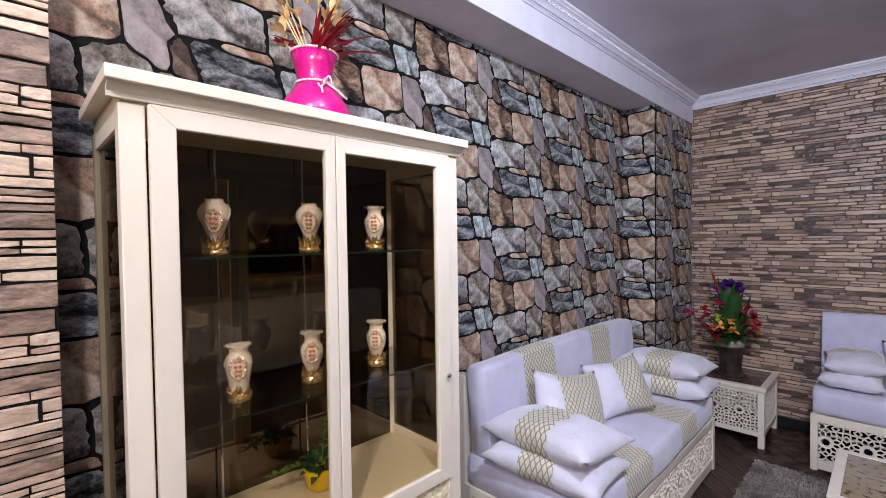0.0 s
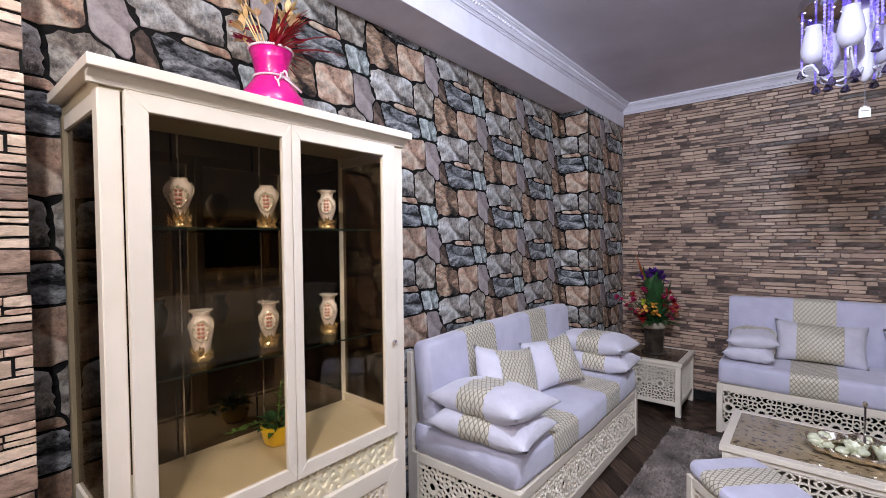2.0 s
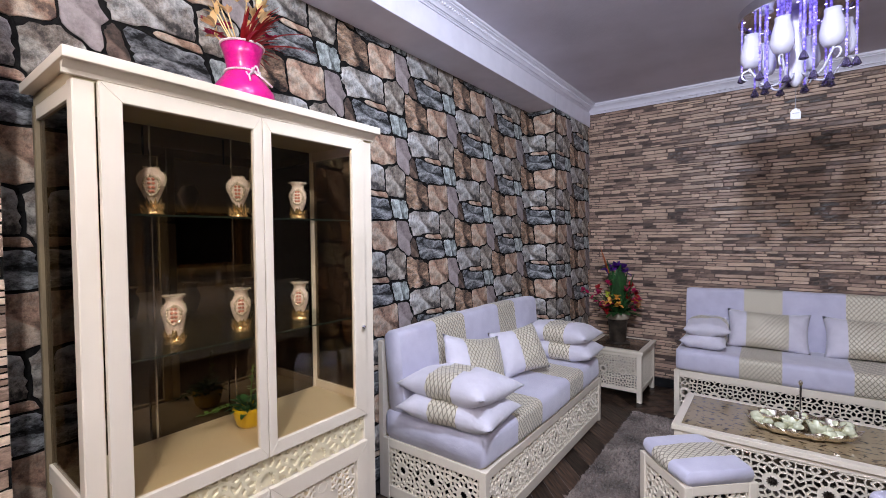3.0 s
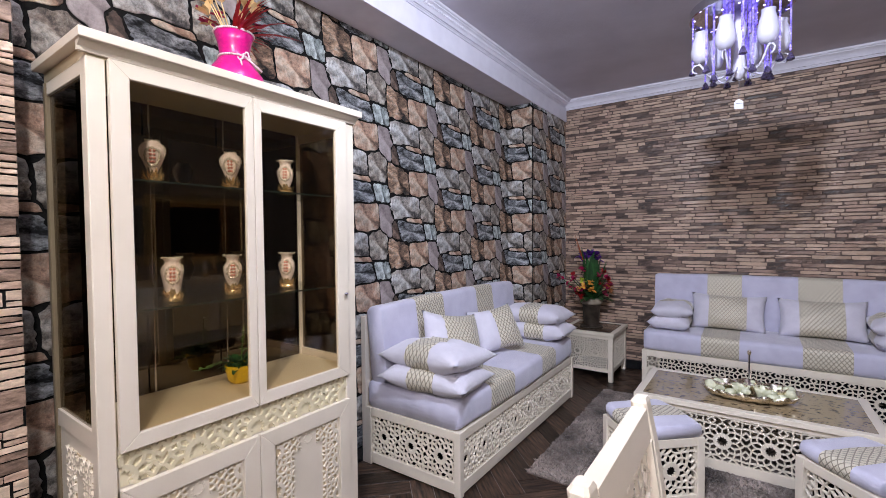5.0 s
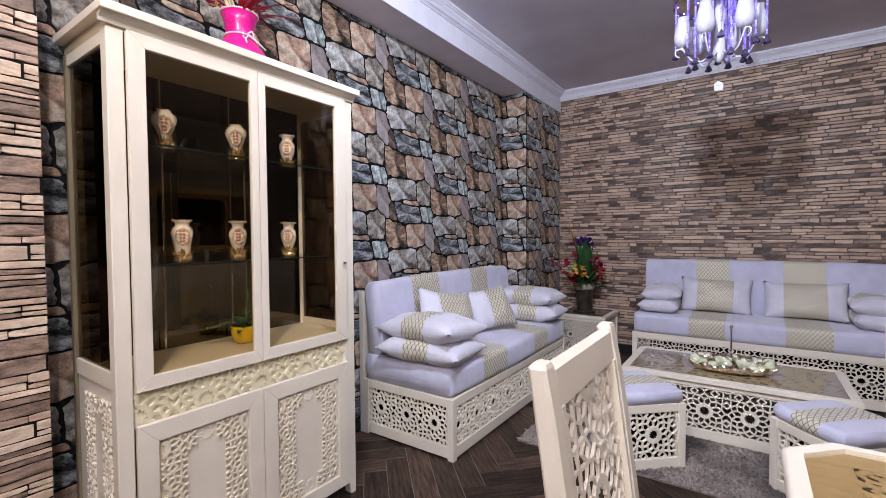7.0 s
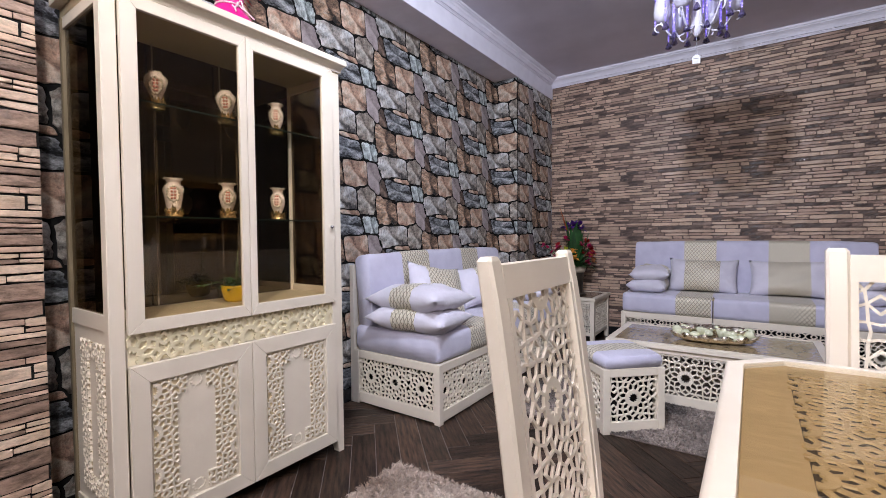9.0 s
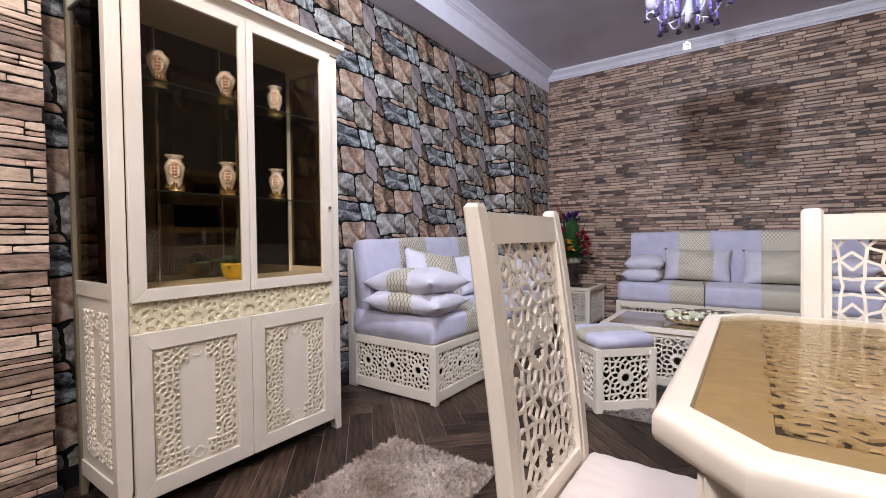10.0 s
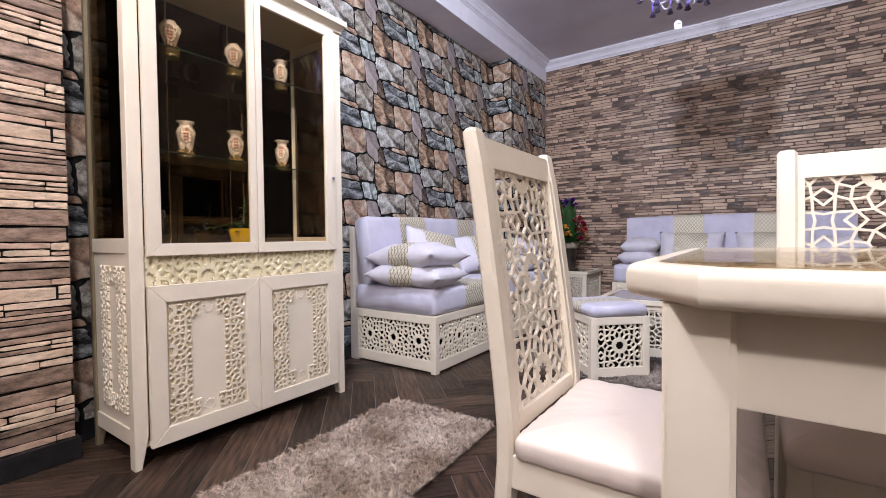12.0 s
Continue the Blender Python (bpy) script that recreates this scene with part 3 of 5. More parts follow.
wall_stone = solid("wall_stone", box(-0.15, 0.0, PIER_Y, PIL_Y, 0, Z_C), MORTAR_AND_SHADE, "wall papered with dark-jointed rough stones", "wall", kind="structure")
wall_pillar = solid("wall_pillar", box(-0.15, PIL_X, PIL_Y, Y_N, 0, Z_C), MORTAR_AND_SHADE, "corner pillar papered with dark-jointed rough stones", "wall", kind="structure")
wall_north = solid("wall_north", box(-0.15, X_E + 0.15, Y_N, Y_N + 0.15, 0, Z_C), MORTAR_WARM, "wall covered with thin beige ledge stones", "wall", kind="structure")
wall_pier = solid("wall_pier", box(-0.15, PIER_X, -1.6, PIER_Y, 0, Z_C), MORTAR_AND_SHADE, "pier covered with thin beige ledge stones", "wall", kind="structure")
solid("wall_west", box(-0.15, 0.0, Y_S, -1.6, 0, Z_C), PLAIN, "plain painted wall behind the dining area", "wall", kind="structure")
solid("wall_east", box(X_E, X_E + 0.15, Y_S, Y_N, 0, Z_C), PLAIN, "plain painted wall opposite the stone wall", "wall", kind="structure")
solid("wall_south", box(-0.15, X_E + 0.15, Y_S - 0.15, Y_S, 0, Z_C), PLAIN, "plain painted wall at the end of the room", "wall", kind="structure")
floor = solid("floor", box(-0.15, X_E + 0.15, Y_S - 0.15, Y_N + 0.15, -0.12, -0.004), GROUT, "dark herringbone wood-look floor with pale joints", "floor", kind="structure")
solid("ceiling", box(-0.15, X_E + 0.15, Y_S - 0.15, Y_N + 0.15, Z_C, Z_C + 0.1), CEILING, "off-white painted ceiling", "ceiling", kind="structure")
solid("beam", box(0.0, PIL_X + 0.012, PIER_Y, PIL_Y, Z_B, Z_C - 0.002, 0.004), WHITE, "white plaster beam along the top of the stone wall", "beam", kind="structure")


def crown(length, drop, out):
    """A crown moulding along x: its back on y = 0, its top on z = 0; a bead under the ceiling, a hollow, and a fillet below."""
    share = [(0, 0), (1, 0), (1, 0.10), (0.96, 0.17), (0.88, 0.20), (0.84, 0.22), (0.84, 0.29), (0.74, 0.33), (0.58, 0.44), (0.44, 0.60), (0.36, 0.74), (0.34, 0.80), (0.20, 0.81), (0.19, 0.86), (0.12, 0.90), (0.10, 1), (0, 1)]
    return grid_bm([[(x, -out * a, -drop * b) for a, b in share] for x in (0, length)], closed_v=True, caps=True)


solid("crown_moulding", crown(X_E - PIL_X - 0.012, 0.098, 0.08), WHITE, "white plaster crown moulding above the ledge-stone wall", "moulding", pose(PIL_X + 0.012, Y_N, Z_C - 0.001), "structure")
beam_crown = solid("crown_moulding", crown(Y_N - PIER_Y - 0.08, 0.078, 0.078), WHITE, "white plaster crown moulding with a rope edge along the beam", "moulding", pose(PIL_X + 0.012, PIER_Y, Z_C - 0.001, 0, 0, 90), "structure")
rope = bmesh.new()
for k in range(176):
    blob((k * 0.025 + 0.02, -0.042, -0.034), 0.0085, (0.9, 1.5, 1.1), rope)
part("rope_edge", rope, WHITE, beam_crown, smooth=True)
solid("beam_extension", box(PIL_X, PIL_X + 0.012, PIL_Y, Y_N, Z_B, Z_C - 0.002), WHITE, "white plaster band above the stone pillar", "beam", kind="structure")

solid("baseboard", box(0.0, 0.012, PIER_Y, PIL_Y, 0, 0.085, 0.003), BLACK, "glossy black skirting board", "baseboard", kind="structure")
solid("baseboard", box(PIL_X, PIL_X + 0.012, PIL_Y, Y_N, 0, 0.085, 0.003), BLACK, "glossy black skirting board", "baseboard", kind="structure")
solid("baseboard", box(PIL_X + 0.012, X_E, Y_N - 0.024, Y_N - 0.012, 0, 0.085, 0.003), BLACK, "glossy black skirting board", "baseboard", kind="structure")
solid("baseboard", box(PIER_X, PIER_X + 0.022, -1.6, PIER_Y + 0.014, 0, 0.085, 0.003), BLACK, "glossy black skirting board", "baseboard", kind="structure")
solid("baseboard", box(0.02, PIER_X, PIER_Y, PIER_Y + 0.014, 0, 0.085, 0.003), BLACK, "glossy black skirting board", "baseboard", kind="structure")

# ---- display cabinet ----
CAB = pose(0.475, -0.065, 0, 0, 0, 90)
CW, CD, CH = 1.0, 0.39, 1.945
cab = thing("display_cabinet", CAB, "tall cream lacquered display cabinet with glass doors and carved star panels", "cabinet")
POST, LEFT = 0.062, 0.016
for x0 in (0.0, CW - POST):
    for y0 in (0.0, CD - 0.045):
        rows = []
        for z, f in ((0.0, 0.52), (0.012, 0.54), (0.115, 1.0), (1.0, 1.0), (1.885, 1.0)):
            a, b = (LEFT, LEFT + (POST - LEFT) * f) if x0 == 0 else (x0 + POST * (1 - f), x0 + POST)
            if x0 and y0:
                a = b - 0.034 * f
            q = 0.003
            y2, y1 = (y0 if y0 == 0 else CD - 0.024), (0.045 if y0 == 0 else CD)
            rows.append([(a + q, y2, z), (b - q, y2, z), (b, y2 + q, z), (b, y1 - q, z), (b - q, y1, z), (a + q, y1, z), (a, y1 - q, z), (a, y2 + q, z)])
        part("post", grid_bm(rows, closed_v=True, caps=True), REAR_SHADED if x0 == 0 and y0 > 0 else CREAM, cab)
bm = box(-0.010, CW + 0.012, -0.046, CD, 1.918, CH, 0.003)
part("cornice", bm, CREAM, cab)
prof = [(0.0, 1.891), (-0.010, 1.892), (-0.012, 1.902), (-0.032, 1.917), (0.0, 1.917)]
part("cornice_moulding", grid_bm([[(x, y, z) for y, z in prof] for x in (-0.004, CW + 0.004)], closed_v=True, caps=True), CREAM, cab)
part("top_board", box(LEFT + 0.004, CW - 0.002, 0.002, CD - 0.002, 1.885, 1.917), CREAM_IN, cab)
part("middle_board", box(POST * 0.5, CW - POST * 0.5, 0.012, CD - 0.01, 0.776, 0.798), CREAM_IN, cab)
part("bottom_board", box(POST * 0.5, CW - POST * 0.5, 0.012, CD - 0.01, 0.072, 0.09), CREAM, cab)
part("back_mirror", box(POST * 0.6, CW - POST * 0.6, CD - 0.022, CD - 0.014, 0.798, 1.885), MIRROR, cab, "dark bronze mirror back")
part("back_board", box(LEFT + 0.01, CW - 0.01, CD - 0.013, CD - 0.004, 0.09, 1.885), CREAM, cab)
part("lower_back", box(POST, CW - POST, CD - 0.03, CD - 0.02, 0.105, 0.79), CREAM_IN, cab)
for x0 in (LEFT + 0.004, CW - 0.024):
    side = 1 if x0 > 0.5 else -1
    part("side_rail", box(x0, x0 + 0.02, 0.045, CD - 0.024, 1.845, 1.885, 0.002), CREAM, cab)
    part("side_rail", box(x0, x0 + 0.02, 0.045, CD - 0.024, 0.775, 0.83, 0.002), CREAM, cab)
    part("side_rail", box(x0, x0 + 0.02, 0.045, CD - 0.024, 0.08, 0.14, 0.002), CREAM, cab)
    gp = part("side_glass", box(x0 + 0.008, x0 + 0.012, 0.045, CD - 0.024, 0.83, 1.845), SIDE_PANE, cab, "dark bronze-tinted side glass")
    gp.visible_shadow = False
    panel = part("side_panel", box(x0 + 0.006, x0 + 0.014, 0.045, CD - 0.024, 0.14, 0.775), CREAM, cab)
    w = CD - 0.09
    side_pose = pose(x0 + 0.006, CD - 0.045, 0.14, 0, 0, -90) if side < 0 else pose(x0 + 0.014, 0.045, 0.14, 0, 0, 90)
    areas = [(0.055, 0.125, 0.05, 0.585), (w - 0.095, w - 0.025, 0.05, 0.585), (0.125, w - 0.095, 0.05, 0.105), (0.125, w - 0.095, 0.53, 0.585)]
    for area in areas:
        part("carved_ground", moved(box(area[0], area[1], -0.0012, 0.001, area[2], area[3]), side_pose), CARVED_SHADED, panel)
        part("carved_border", moved(lattice([area], 0.15, (w / 2 + 0.015, 0.585), 0.0068, 0.0085), side_pose), CREAM, panel)
D0, D1, DM = 0.066, CW - 0.054, 0.502


def mitred_frame(x0, x1, z0, z1, left, right, low, high, y0=-0.014, y1=0.006):
    """Four mitred rails of a door, each its own mesh."""
    outer = ((x0, z0), (x1, z0), (x1, z1), (x0, z1))
    inner = ((x0 + left, z0 + low), (x1 - right, z0 + low), (x1 - right, z1 - high), (x0 + left, z1 - high))
    out = []
    for k in range(4):
        a, b, c, d = outer[k], outer[(k + 1) % 4], inner[(k + 1) % 4], inner[k]
        bm = bmesh.new()
        front = [bm.verts.new((p[0], y0, p[1])) for p in (a, b, c, d)]
        back = [bm.verts.new((p[0], y1, p[1])) for p in (a, b, c, d)]
        bm.faces.new(front)
        bm.faces.new(back[::-1])
        for i in range(4):
            j = (i + 1) % 4
            bm.faces.new((front[i], back[i], back[j], front[j]))
        bmesh.ops.recalc_face_normals(bm, faces=bm.faces[:])
        bmesh.ops.bevel(bm, geom=bm.edges[:], offset=0.0018, segments=1, affect="EDGES")
        out.append(bm)
    return out


for x0, x1, left, right in ((D0, DM - 0.0015, 0.050, 0.030), (DM + 0.0015, D1, 0.030, 0.060)):
    door = thing("glass_door", Matrix(), "", "")
    door.parent = cab
    for bm in mitred_frame(x0, x1, 0.763, 1.889, left, right, 0.046, 0.045):
        part("door_rail", bm, CREAM, door)
    gp = part("glass_pane", box(x0 + left - 0.006, x1 - right + 0.006, -0.004, 0.0, 0.805, 1.848), PANE, door, "bronze-tinted door glass")
    gp.visible_shadow = False
for x0, x1 in ((D0, DM - 0.0015), (DM + 0.0015, D1)):
    door = thing("carved_door", Matrix(), "", "")
    door.parent = cab
    for bm in mitred_frame(x0, x1, 0.066, 0.655, 0.060, 0.061, 0.062, 0.064):
        part("door_rail", bm, CREAM, door)
    a0, a1, b0, b1 = x0 + 0.060, x1 - 0.061, 0.128, 0.591
    part("door_panel", box(a0 - 0.004, a1 + 0.004, 0.0, 0.006, b0 - 0.004, b1 + 0.004), CREAM, door)
    wide, mid = 0.088, (a0 + a1) / 2
    areas = [(a0 + 0.010, a0 + wide, b0 + 0.010, b1 - 0.010), (a1 - wide, a1 - 0.010, b0 + 0.010, b1 - 0.010)]
    for z0, z1 in ((b0 + 0.010, b0 + 0.068), (b1 - 0.068, b1 - 0.010)):
        areas += [(a0 + wide, a0 + wide + 0.032, z0, z1), (a1 - wide - 0.032, a1 - wide, z0, z1)]
    for area in areas:
        part("carved_ground", box(area[0], area[1], -0.0012, 0.001, area[2], area[3]), CARVED_SHADED, door, "yellowish sunk ground of the carving")
        part("carved_border", lattice([area], 0.15, (mid, b1 - 0.035), 0.0072, 0.0090), CREAM, door)
    for zc in (b0 + 0.035, b1 - 0.035):
        # a small toothed sun sunk into the panel
        teeth = [((0.026 if q % 2 else 0.0195) * math.cos(radians(15 * q)), (0.026 if q % 2 else 0.0195) * math.sin(radians(15 * q))) for q in range(24)]
        sun = grid_bm([[(mid + f * x_, y_, zc + f * z_) for x_, z_ in teeth] for f, y_ in ((1.0, 0.001), (1.0, -0.0022), (0.82, -0.0036), (0.74, -0.0012))], closed_v=True, caps=True)
        part("carved_sun", sun, CREAM, door)
part("frieze_board", box(POST, CW - POST, 0.012, 0.02, 0.645, 0.78), CREAM, cab)
part("frieze_ground", box(D0 + 0.004, D1 - 0.004, 0.0105, 0.0125, 0.657, 0.763), FRIEZE, cab, "yellowish sunk ground of the carving")
part("carved_frieze", moved(lattice([(D0 + 0.004, D1 - 0.004, 0.655, 0.765)], 0.215, (DM, 0.71 - 0.03), 0.0155, 0.0095), pose(0, 0.0115, 0)), FRIEZE, cab, "yellowish cream star-cut frieze")
for z in (1.157, 1.560):
    sh = part("glass_shelf", box(POST * 0.6, CW - POST * 0.6, 0.05, CD - 0.04, z, z + 0.006), SHELF_GLASS, cab, "clear glass shelf")
    sh.visible_shadow = False
    part("shelf_edge", box(POST * 0.6, CW - POST * 0.6, 0.0475, 0.0495, z, z + 0.006), EDGE_GLASS, sh, "dark polished edge of the glass")
for xk in (0.30, 0.58):
    part("shelf_rod", tube([(xk, CD - 0.05, 0.798), (xk, CD - 0.05, 1.885)], 0.0035, 8), CHROME, cab, "thin chrome rod")
part("door_knob", blob((D1 - 0.026, -0.026, 1.13), 0.009, into=None, sub=2), CHROME, cab, "small clear door knob", smooth=True)


def ornate_vase(kind, m, height=0.145):
    """A small porcelain vase on a foot of gilt leaves, with a gilt collar and a panel of roses on its front."""
    ob = thing("ornamental_vase", m, "small rose porcelain vase crusted with silver-gilt ornaments on a glass shelf", "vase", "vases in the cabinet")
    h = height
    prof = {0: [(0.007, 0.16), (0.013, 0.27), (0.024, 0.43), (0.034, 0.60), (0.0375, 0.72), (0.036, 0.82), (0.030, 0.90), (0.022, 0.95), (0.021, 0.985), (0.014, 0.98)],
            1: [(0.020, 0.10), (0.023, 0.16), (0.027, 0.32), (0.033, 0.54), (0.035, 0.68), (0.029, 0.80), (0.022, 0.86), (0.023, 0.91), (0.032, 0.99), (0.024, 0.97)],
            2: [(0.012, 0.16), (0.020, 0.27), (0.030, 0.44), (0.034, 0.60), (0.030, 0.72), (0.021, 0.81), (0.020, 0.87), (0.025, 0.94), (0.033, 0.99), (0.022, 0.97)]}[kind]
    part("body", lathe([(r, z * h) for r, z in prof], 28), PORCELAIN, ob, smooth=True)
    rng = random.Random(kind + 3)

    def girth(z):
        for (r0, z0), (r1, z1) in zip(prof, prof[1:]):
            if z0 <= z <= z1:
                return r0 + (r1 - r0) * (z - z0) / (z1 - z0)
        return prof[0][0]

    base = bmesh.new()
    lathe([(0.031, 0.0), (0.034, 0.004), (0.030, 0.012), (0.024, 0.024), (0.016, 0.036)], 20, into=base)
    for k in range(30):
        a, e = 2 * math.pi * k / 15 + rng.uniform(-0.2, 0.2), rng.uniform(0.5, 1.2)
        r = rng.uniform(0.014, 0.024)
        leaf((r * math.cos(a), r * math.sin(a), rng.uniform(0.004, 0.018)), (math.cos(a) * math.cos(e), math.sin(a) * math.cos(e), math.sin(e)), rng.uniform(0.018, 0.030), 0.012, -0.5, into=base)
        blob((0.030 * math.cos(a), 0.030 * math.sin(a), rng.uniform(0.006, 0.034)), rng.uniform(0.0025, 0.0055), into=base)
    part("gilt_foot", base, GILT_FOOT, ob, "gold leaf-shaped foot", smooth=True)
    collar = bmesh.new()
    for k in range(34):
        a = 2 * math.pi * k / 34
        z = prof[-2][1] - 0.02 + 0.03 * rng.random()
        blob((prof[-2][0] * math.cos(a), prof[-2][0] * math.sin(a), z * h), rng.uniform(0.0018, 0.0034), into=collar)
    for a in (-0.3, -2.8):
        for k in range(7):
            z = 0.62 + 0.045 * k
            r = girth(z) + 0.001 + 0.002 * math.sin(k * 0.5)
            blob((r * math.cos(a + 0.05 * k), r * math.sin(a + 0.05 * k), z * h), 0.0025, (1, 1, 1.4), collar)
    part("gilt_collar", collar, GILT, ob, smooth=True)
    orn = bmesh.new()
    for k in range(46):
        u = 2 * math.pi * k / 46
        z = 0.60 + 0.19 * math.sin(u) + rng.uniform(-0.012, 0.012)
        a = -1.45 + 0.62 * math.cos(u) + rng.uniform(-0.06, 0.06)
        r = girth(z) + 0.001
        blob((r * math.cos(a), r * math.sin(a), z * h), rng.uniform(0.0022, 0.0050), (1, 1, 1.3), orn)
    part("gilt_ornament", orn, GILT, ob, smooth=True)
    ros = bmesh.new()
    for a in (-1.60, -1.30):
        for z in (0.49, 0.57, 0.65, 0.73):
            r = girth(z)
            blob((r * math.cos(a), r * math.sin(a), z * h), 0.0052, into=ros)
    part("rose_relief", ros, ROSE, ob, smooth=True)
    return ob


for kind, y, z, turn in ((0, 0.180, 1.566, 60), (0, 0.453, 1.566, 50), (2, 0.698, 1.566, 45), (1, 0.232, 1.163, 60), (2, 0.452, 1.163, 55), (2, 0.698, 1.163, 40)):
    ornate_vase(kind, pose(0.30, y, z, 0, 0, turn), 0.15 if z > 1.4 else 0.155)

pot_plant = thing("potted_plant", pose(0.268, 0.492, 0.799) @ Matrix.Diagonal((1.14, 1.14, 1.08, 1)), "small green artificial plant in a yellow pot inside the cabinet", "plant")
part("pot", lathe([(0.030, 0.0), (0.040, 0.012), (0.050, 0.055), (0.050, 0.068), (0.044, 0.068), (0.042, 0.05), (0.01, 0.045)], 28), YELLOW, pot_plant, "glossy yellow bowl", smooth=True)
lv = bmesh.new()
rng = random.Random(11)
for k in range(58):
    a = rng.uniform(0, 6.28)
    e = rng.uniform(0.1, 1.2)
    leaf((0.024 * math.cos(a), 0.024 * math.sin(a), 0.05 + rng.uniform(0, 0.03)), (math.cos(a) * math.cos(e), math.sin(a) * math.cos(e), math.sin(e)), rng.uniform(0.03, 0.055), rng.uniform(0.012, 0.022), 0.4, into=lv)
part("leaves", lv, LEAF, pot_plant)
st = bmesh.new()
trail = [(0, 0, 0.06), (-0.02, -0.05, 0.082), (-0.03, -0.09, 0.075), (-0.04, -0.125, 0.068)]
tall = [(0, 0.005, 0.05), (-0.004, 0.010, 0.12), (0.0, 0.016, 0.205)]
tube(trail, 0.0016, 5, st)
tube(tall, 0.0018, 5, st)
for way, count in ((trail, 16), (tall, 14)):
    for j in range(count):
        u = 0.35 + 0.65 * j / (count - 1)
        i = min(int(u * (len(way) - 1)), len(way) - 2)
        c = Vector(way[i]).lerp(Vector(way[i + 1]), u * (len(way) - 1) - i)
        b = rng.uniform(0, 6.28)
        leaf(c, (math.cos(b), math.sin(b), rng.uniform(-0.2, 0.7)), rng.uniform(0.018, 0.03), 0.012, 0.3, into=st)
part("sprigs", st, LEAF_LIGHT, pot_plant)

# pink vase on the cabinet
pv = thing("flower_vase", pose(0.25, 0.508, CH), "magenta glitter vase with dried red and gold flowers on the cabinet", "vase")
part("body", lathe([(0.07, 0.0), (0.100, 0.012), (0.113, 0.05), (0.108, 0.085), (0.075, 0.13), (0.056, 0.155), (0.055, 0.175), (0.062, 0.215), (0.074, 0.255), (0.069, 0.255), (0.05, 0.2), (0.045, 0.16)], 40), PINK, pv, smooth=True)
for r, z, n in ((0.0735, 0.255, 64), (0.0585, 0.158, 52)):
    braid = bmesh.new()
    for k in range(n):
        a = 2 * math.pi * k / n
        blob((r * math.cos(a), r * math.sin(a), z), 0.0052, into=braid)
    part("braid", braid, PEARL, pv, "pearly braid", smooth=True)
bow = bmesh.new()
for s in (-1, 1):
    loop = [(0.062 + 0.01 * math.sin(t * math.pi), s * 0.028 * t + 0.0, 0.152 + s * 0.006 + 0.016 * math.sin(2 * math.pi * t)) for t in (k / 10 for k in range(11))]
    tube(loop, 0.0035, 6, bow)
    tube([(0.066, 0, 0.152), (0.082, s * 0.03, 0.13), (0.097, s * 0.045 + 0.01, 0.105)], 0.0035, 6, bow)
part("bow", moved(bow, pose(0, 0, 0, 0, 0, 4)), PEARL, pv, smooth=True)
rng = random.Random(21)
gold = bmesh.new()
for k in range(12):
    a, e = rng.uniform(0, 6.28), rng.uniform(0.5, 1.3)
    d = Vector((math.cos(a) * math.cos(e), math.sin(a) * math.cos(e), math.sin(e)))
    c = Vector((0, 0, 0.24)) + d * rng.uniform(0.06, 0.2)
    tube([(0, 0, 0.2), c], 0.0025, 5, gold)
    for j in range(6):
        b = rng.uniform(0, 6.28)
        leaf(c, d + 0.9 * Vector((math.cos(b), math.sin(b), rng.uniform(-0.2, 0.6))), rng.uniform(0.03, 0.055), 0.015, 0.1, into=gold)
for k in range(48):
    plume = bmesh.new()
    a = rng.gauss(1.0, 0.8)
    d = Vector((math.cos(a) * 0.75, math.sin(a) * 0.75, rng.uniform(0.25, 1.4)))
    leaf((0, 0, 0.235), d, rng.uniform(0.15, 0.30), rng.uniform(0.006, 0.016), 0.35, into=plume)
    part("red_plume", plume, PETAL_RED, pv)
for a, e, far_ in ((0.5, 0.9, 0.13), (-0.7, 1.1, 0.17), (1.6, 1.2, 0.20), (-1.7, 0.6, 0.12)):
    d = Vector((math.cos(a) * math.cos(e), math.sin(a) * math.cos(e), math.sin(e)))
    for j in range(7):
        b = 0.9 * j
        leaf(Vector((0, 0, 0.23)) + d * far_, d + 0.8 * Vector((math.cos(b), math.sin(b), 0.3)), rng.uniform(0.045, 0.065), 0.024, 0.15, into=gold)
for k in range(6):
    mag = bmesh.new()
    a, e = rng.uniform(1.5, 5.5), rng.uniform(0.5, 1.2)
    c = Vector((math.cos(a) * math.cos(e), math.sin(a) * math.cos(e), math.sin(e))) * rng.uniform(0.12, 0.22) + Vector((0, 0, 0.22))
    for j in range(7):
        b = rng.uniform(0, 6.28)
        leaf(c, (math.cos(b), math.sin(b), rng.uniform(0.1, 1)), 0.035, 0.02, 0.2, into=mag)
    part("magenta_flower", mag, PETAL_PINK, pv)
part("gold_leaves", gold, PETAL_GOLD, pv)

# ---- lattice furniture ----


def lattice_side(parent, m, w, z0, z1, period, count_origin, strap=0.0086, rail_low=0.06, rail_high=0.05, stile=0.04, thick=0.022):
    """One framed, pierced side: x across from 0 to w, its face on y = 0, within the pose m."""
    part("rail", moved(box(stile, w - stile, 0, thick, z1 - rail_high, z1, 0.003), m), CREAM, parent)
    part("rail", moved(box(stile, w - stile, 0, thick, z0, z0 + rail_low, 0.003), m), CREAM, parent)
    a = (stile - 0.004, w - stile + 0.004, z0 + rail_low - 0.004, z1 - rail_high + 0.004)
    bm = lattice([a], period, count_origin, strap, 0.012)
    part("pierced_panel", moved(bm, m @ pose(0, 0.016, 0)), CREAM, parent)


def corner_post(parent, x0, x1, y0, y1, z0, z1):
    part("post", box(x0, x1, y0, y1, z0, z1, 0.004), CREAM, parent)


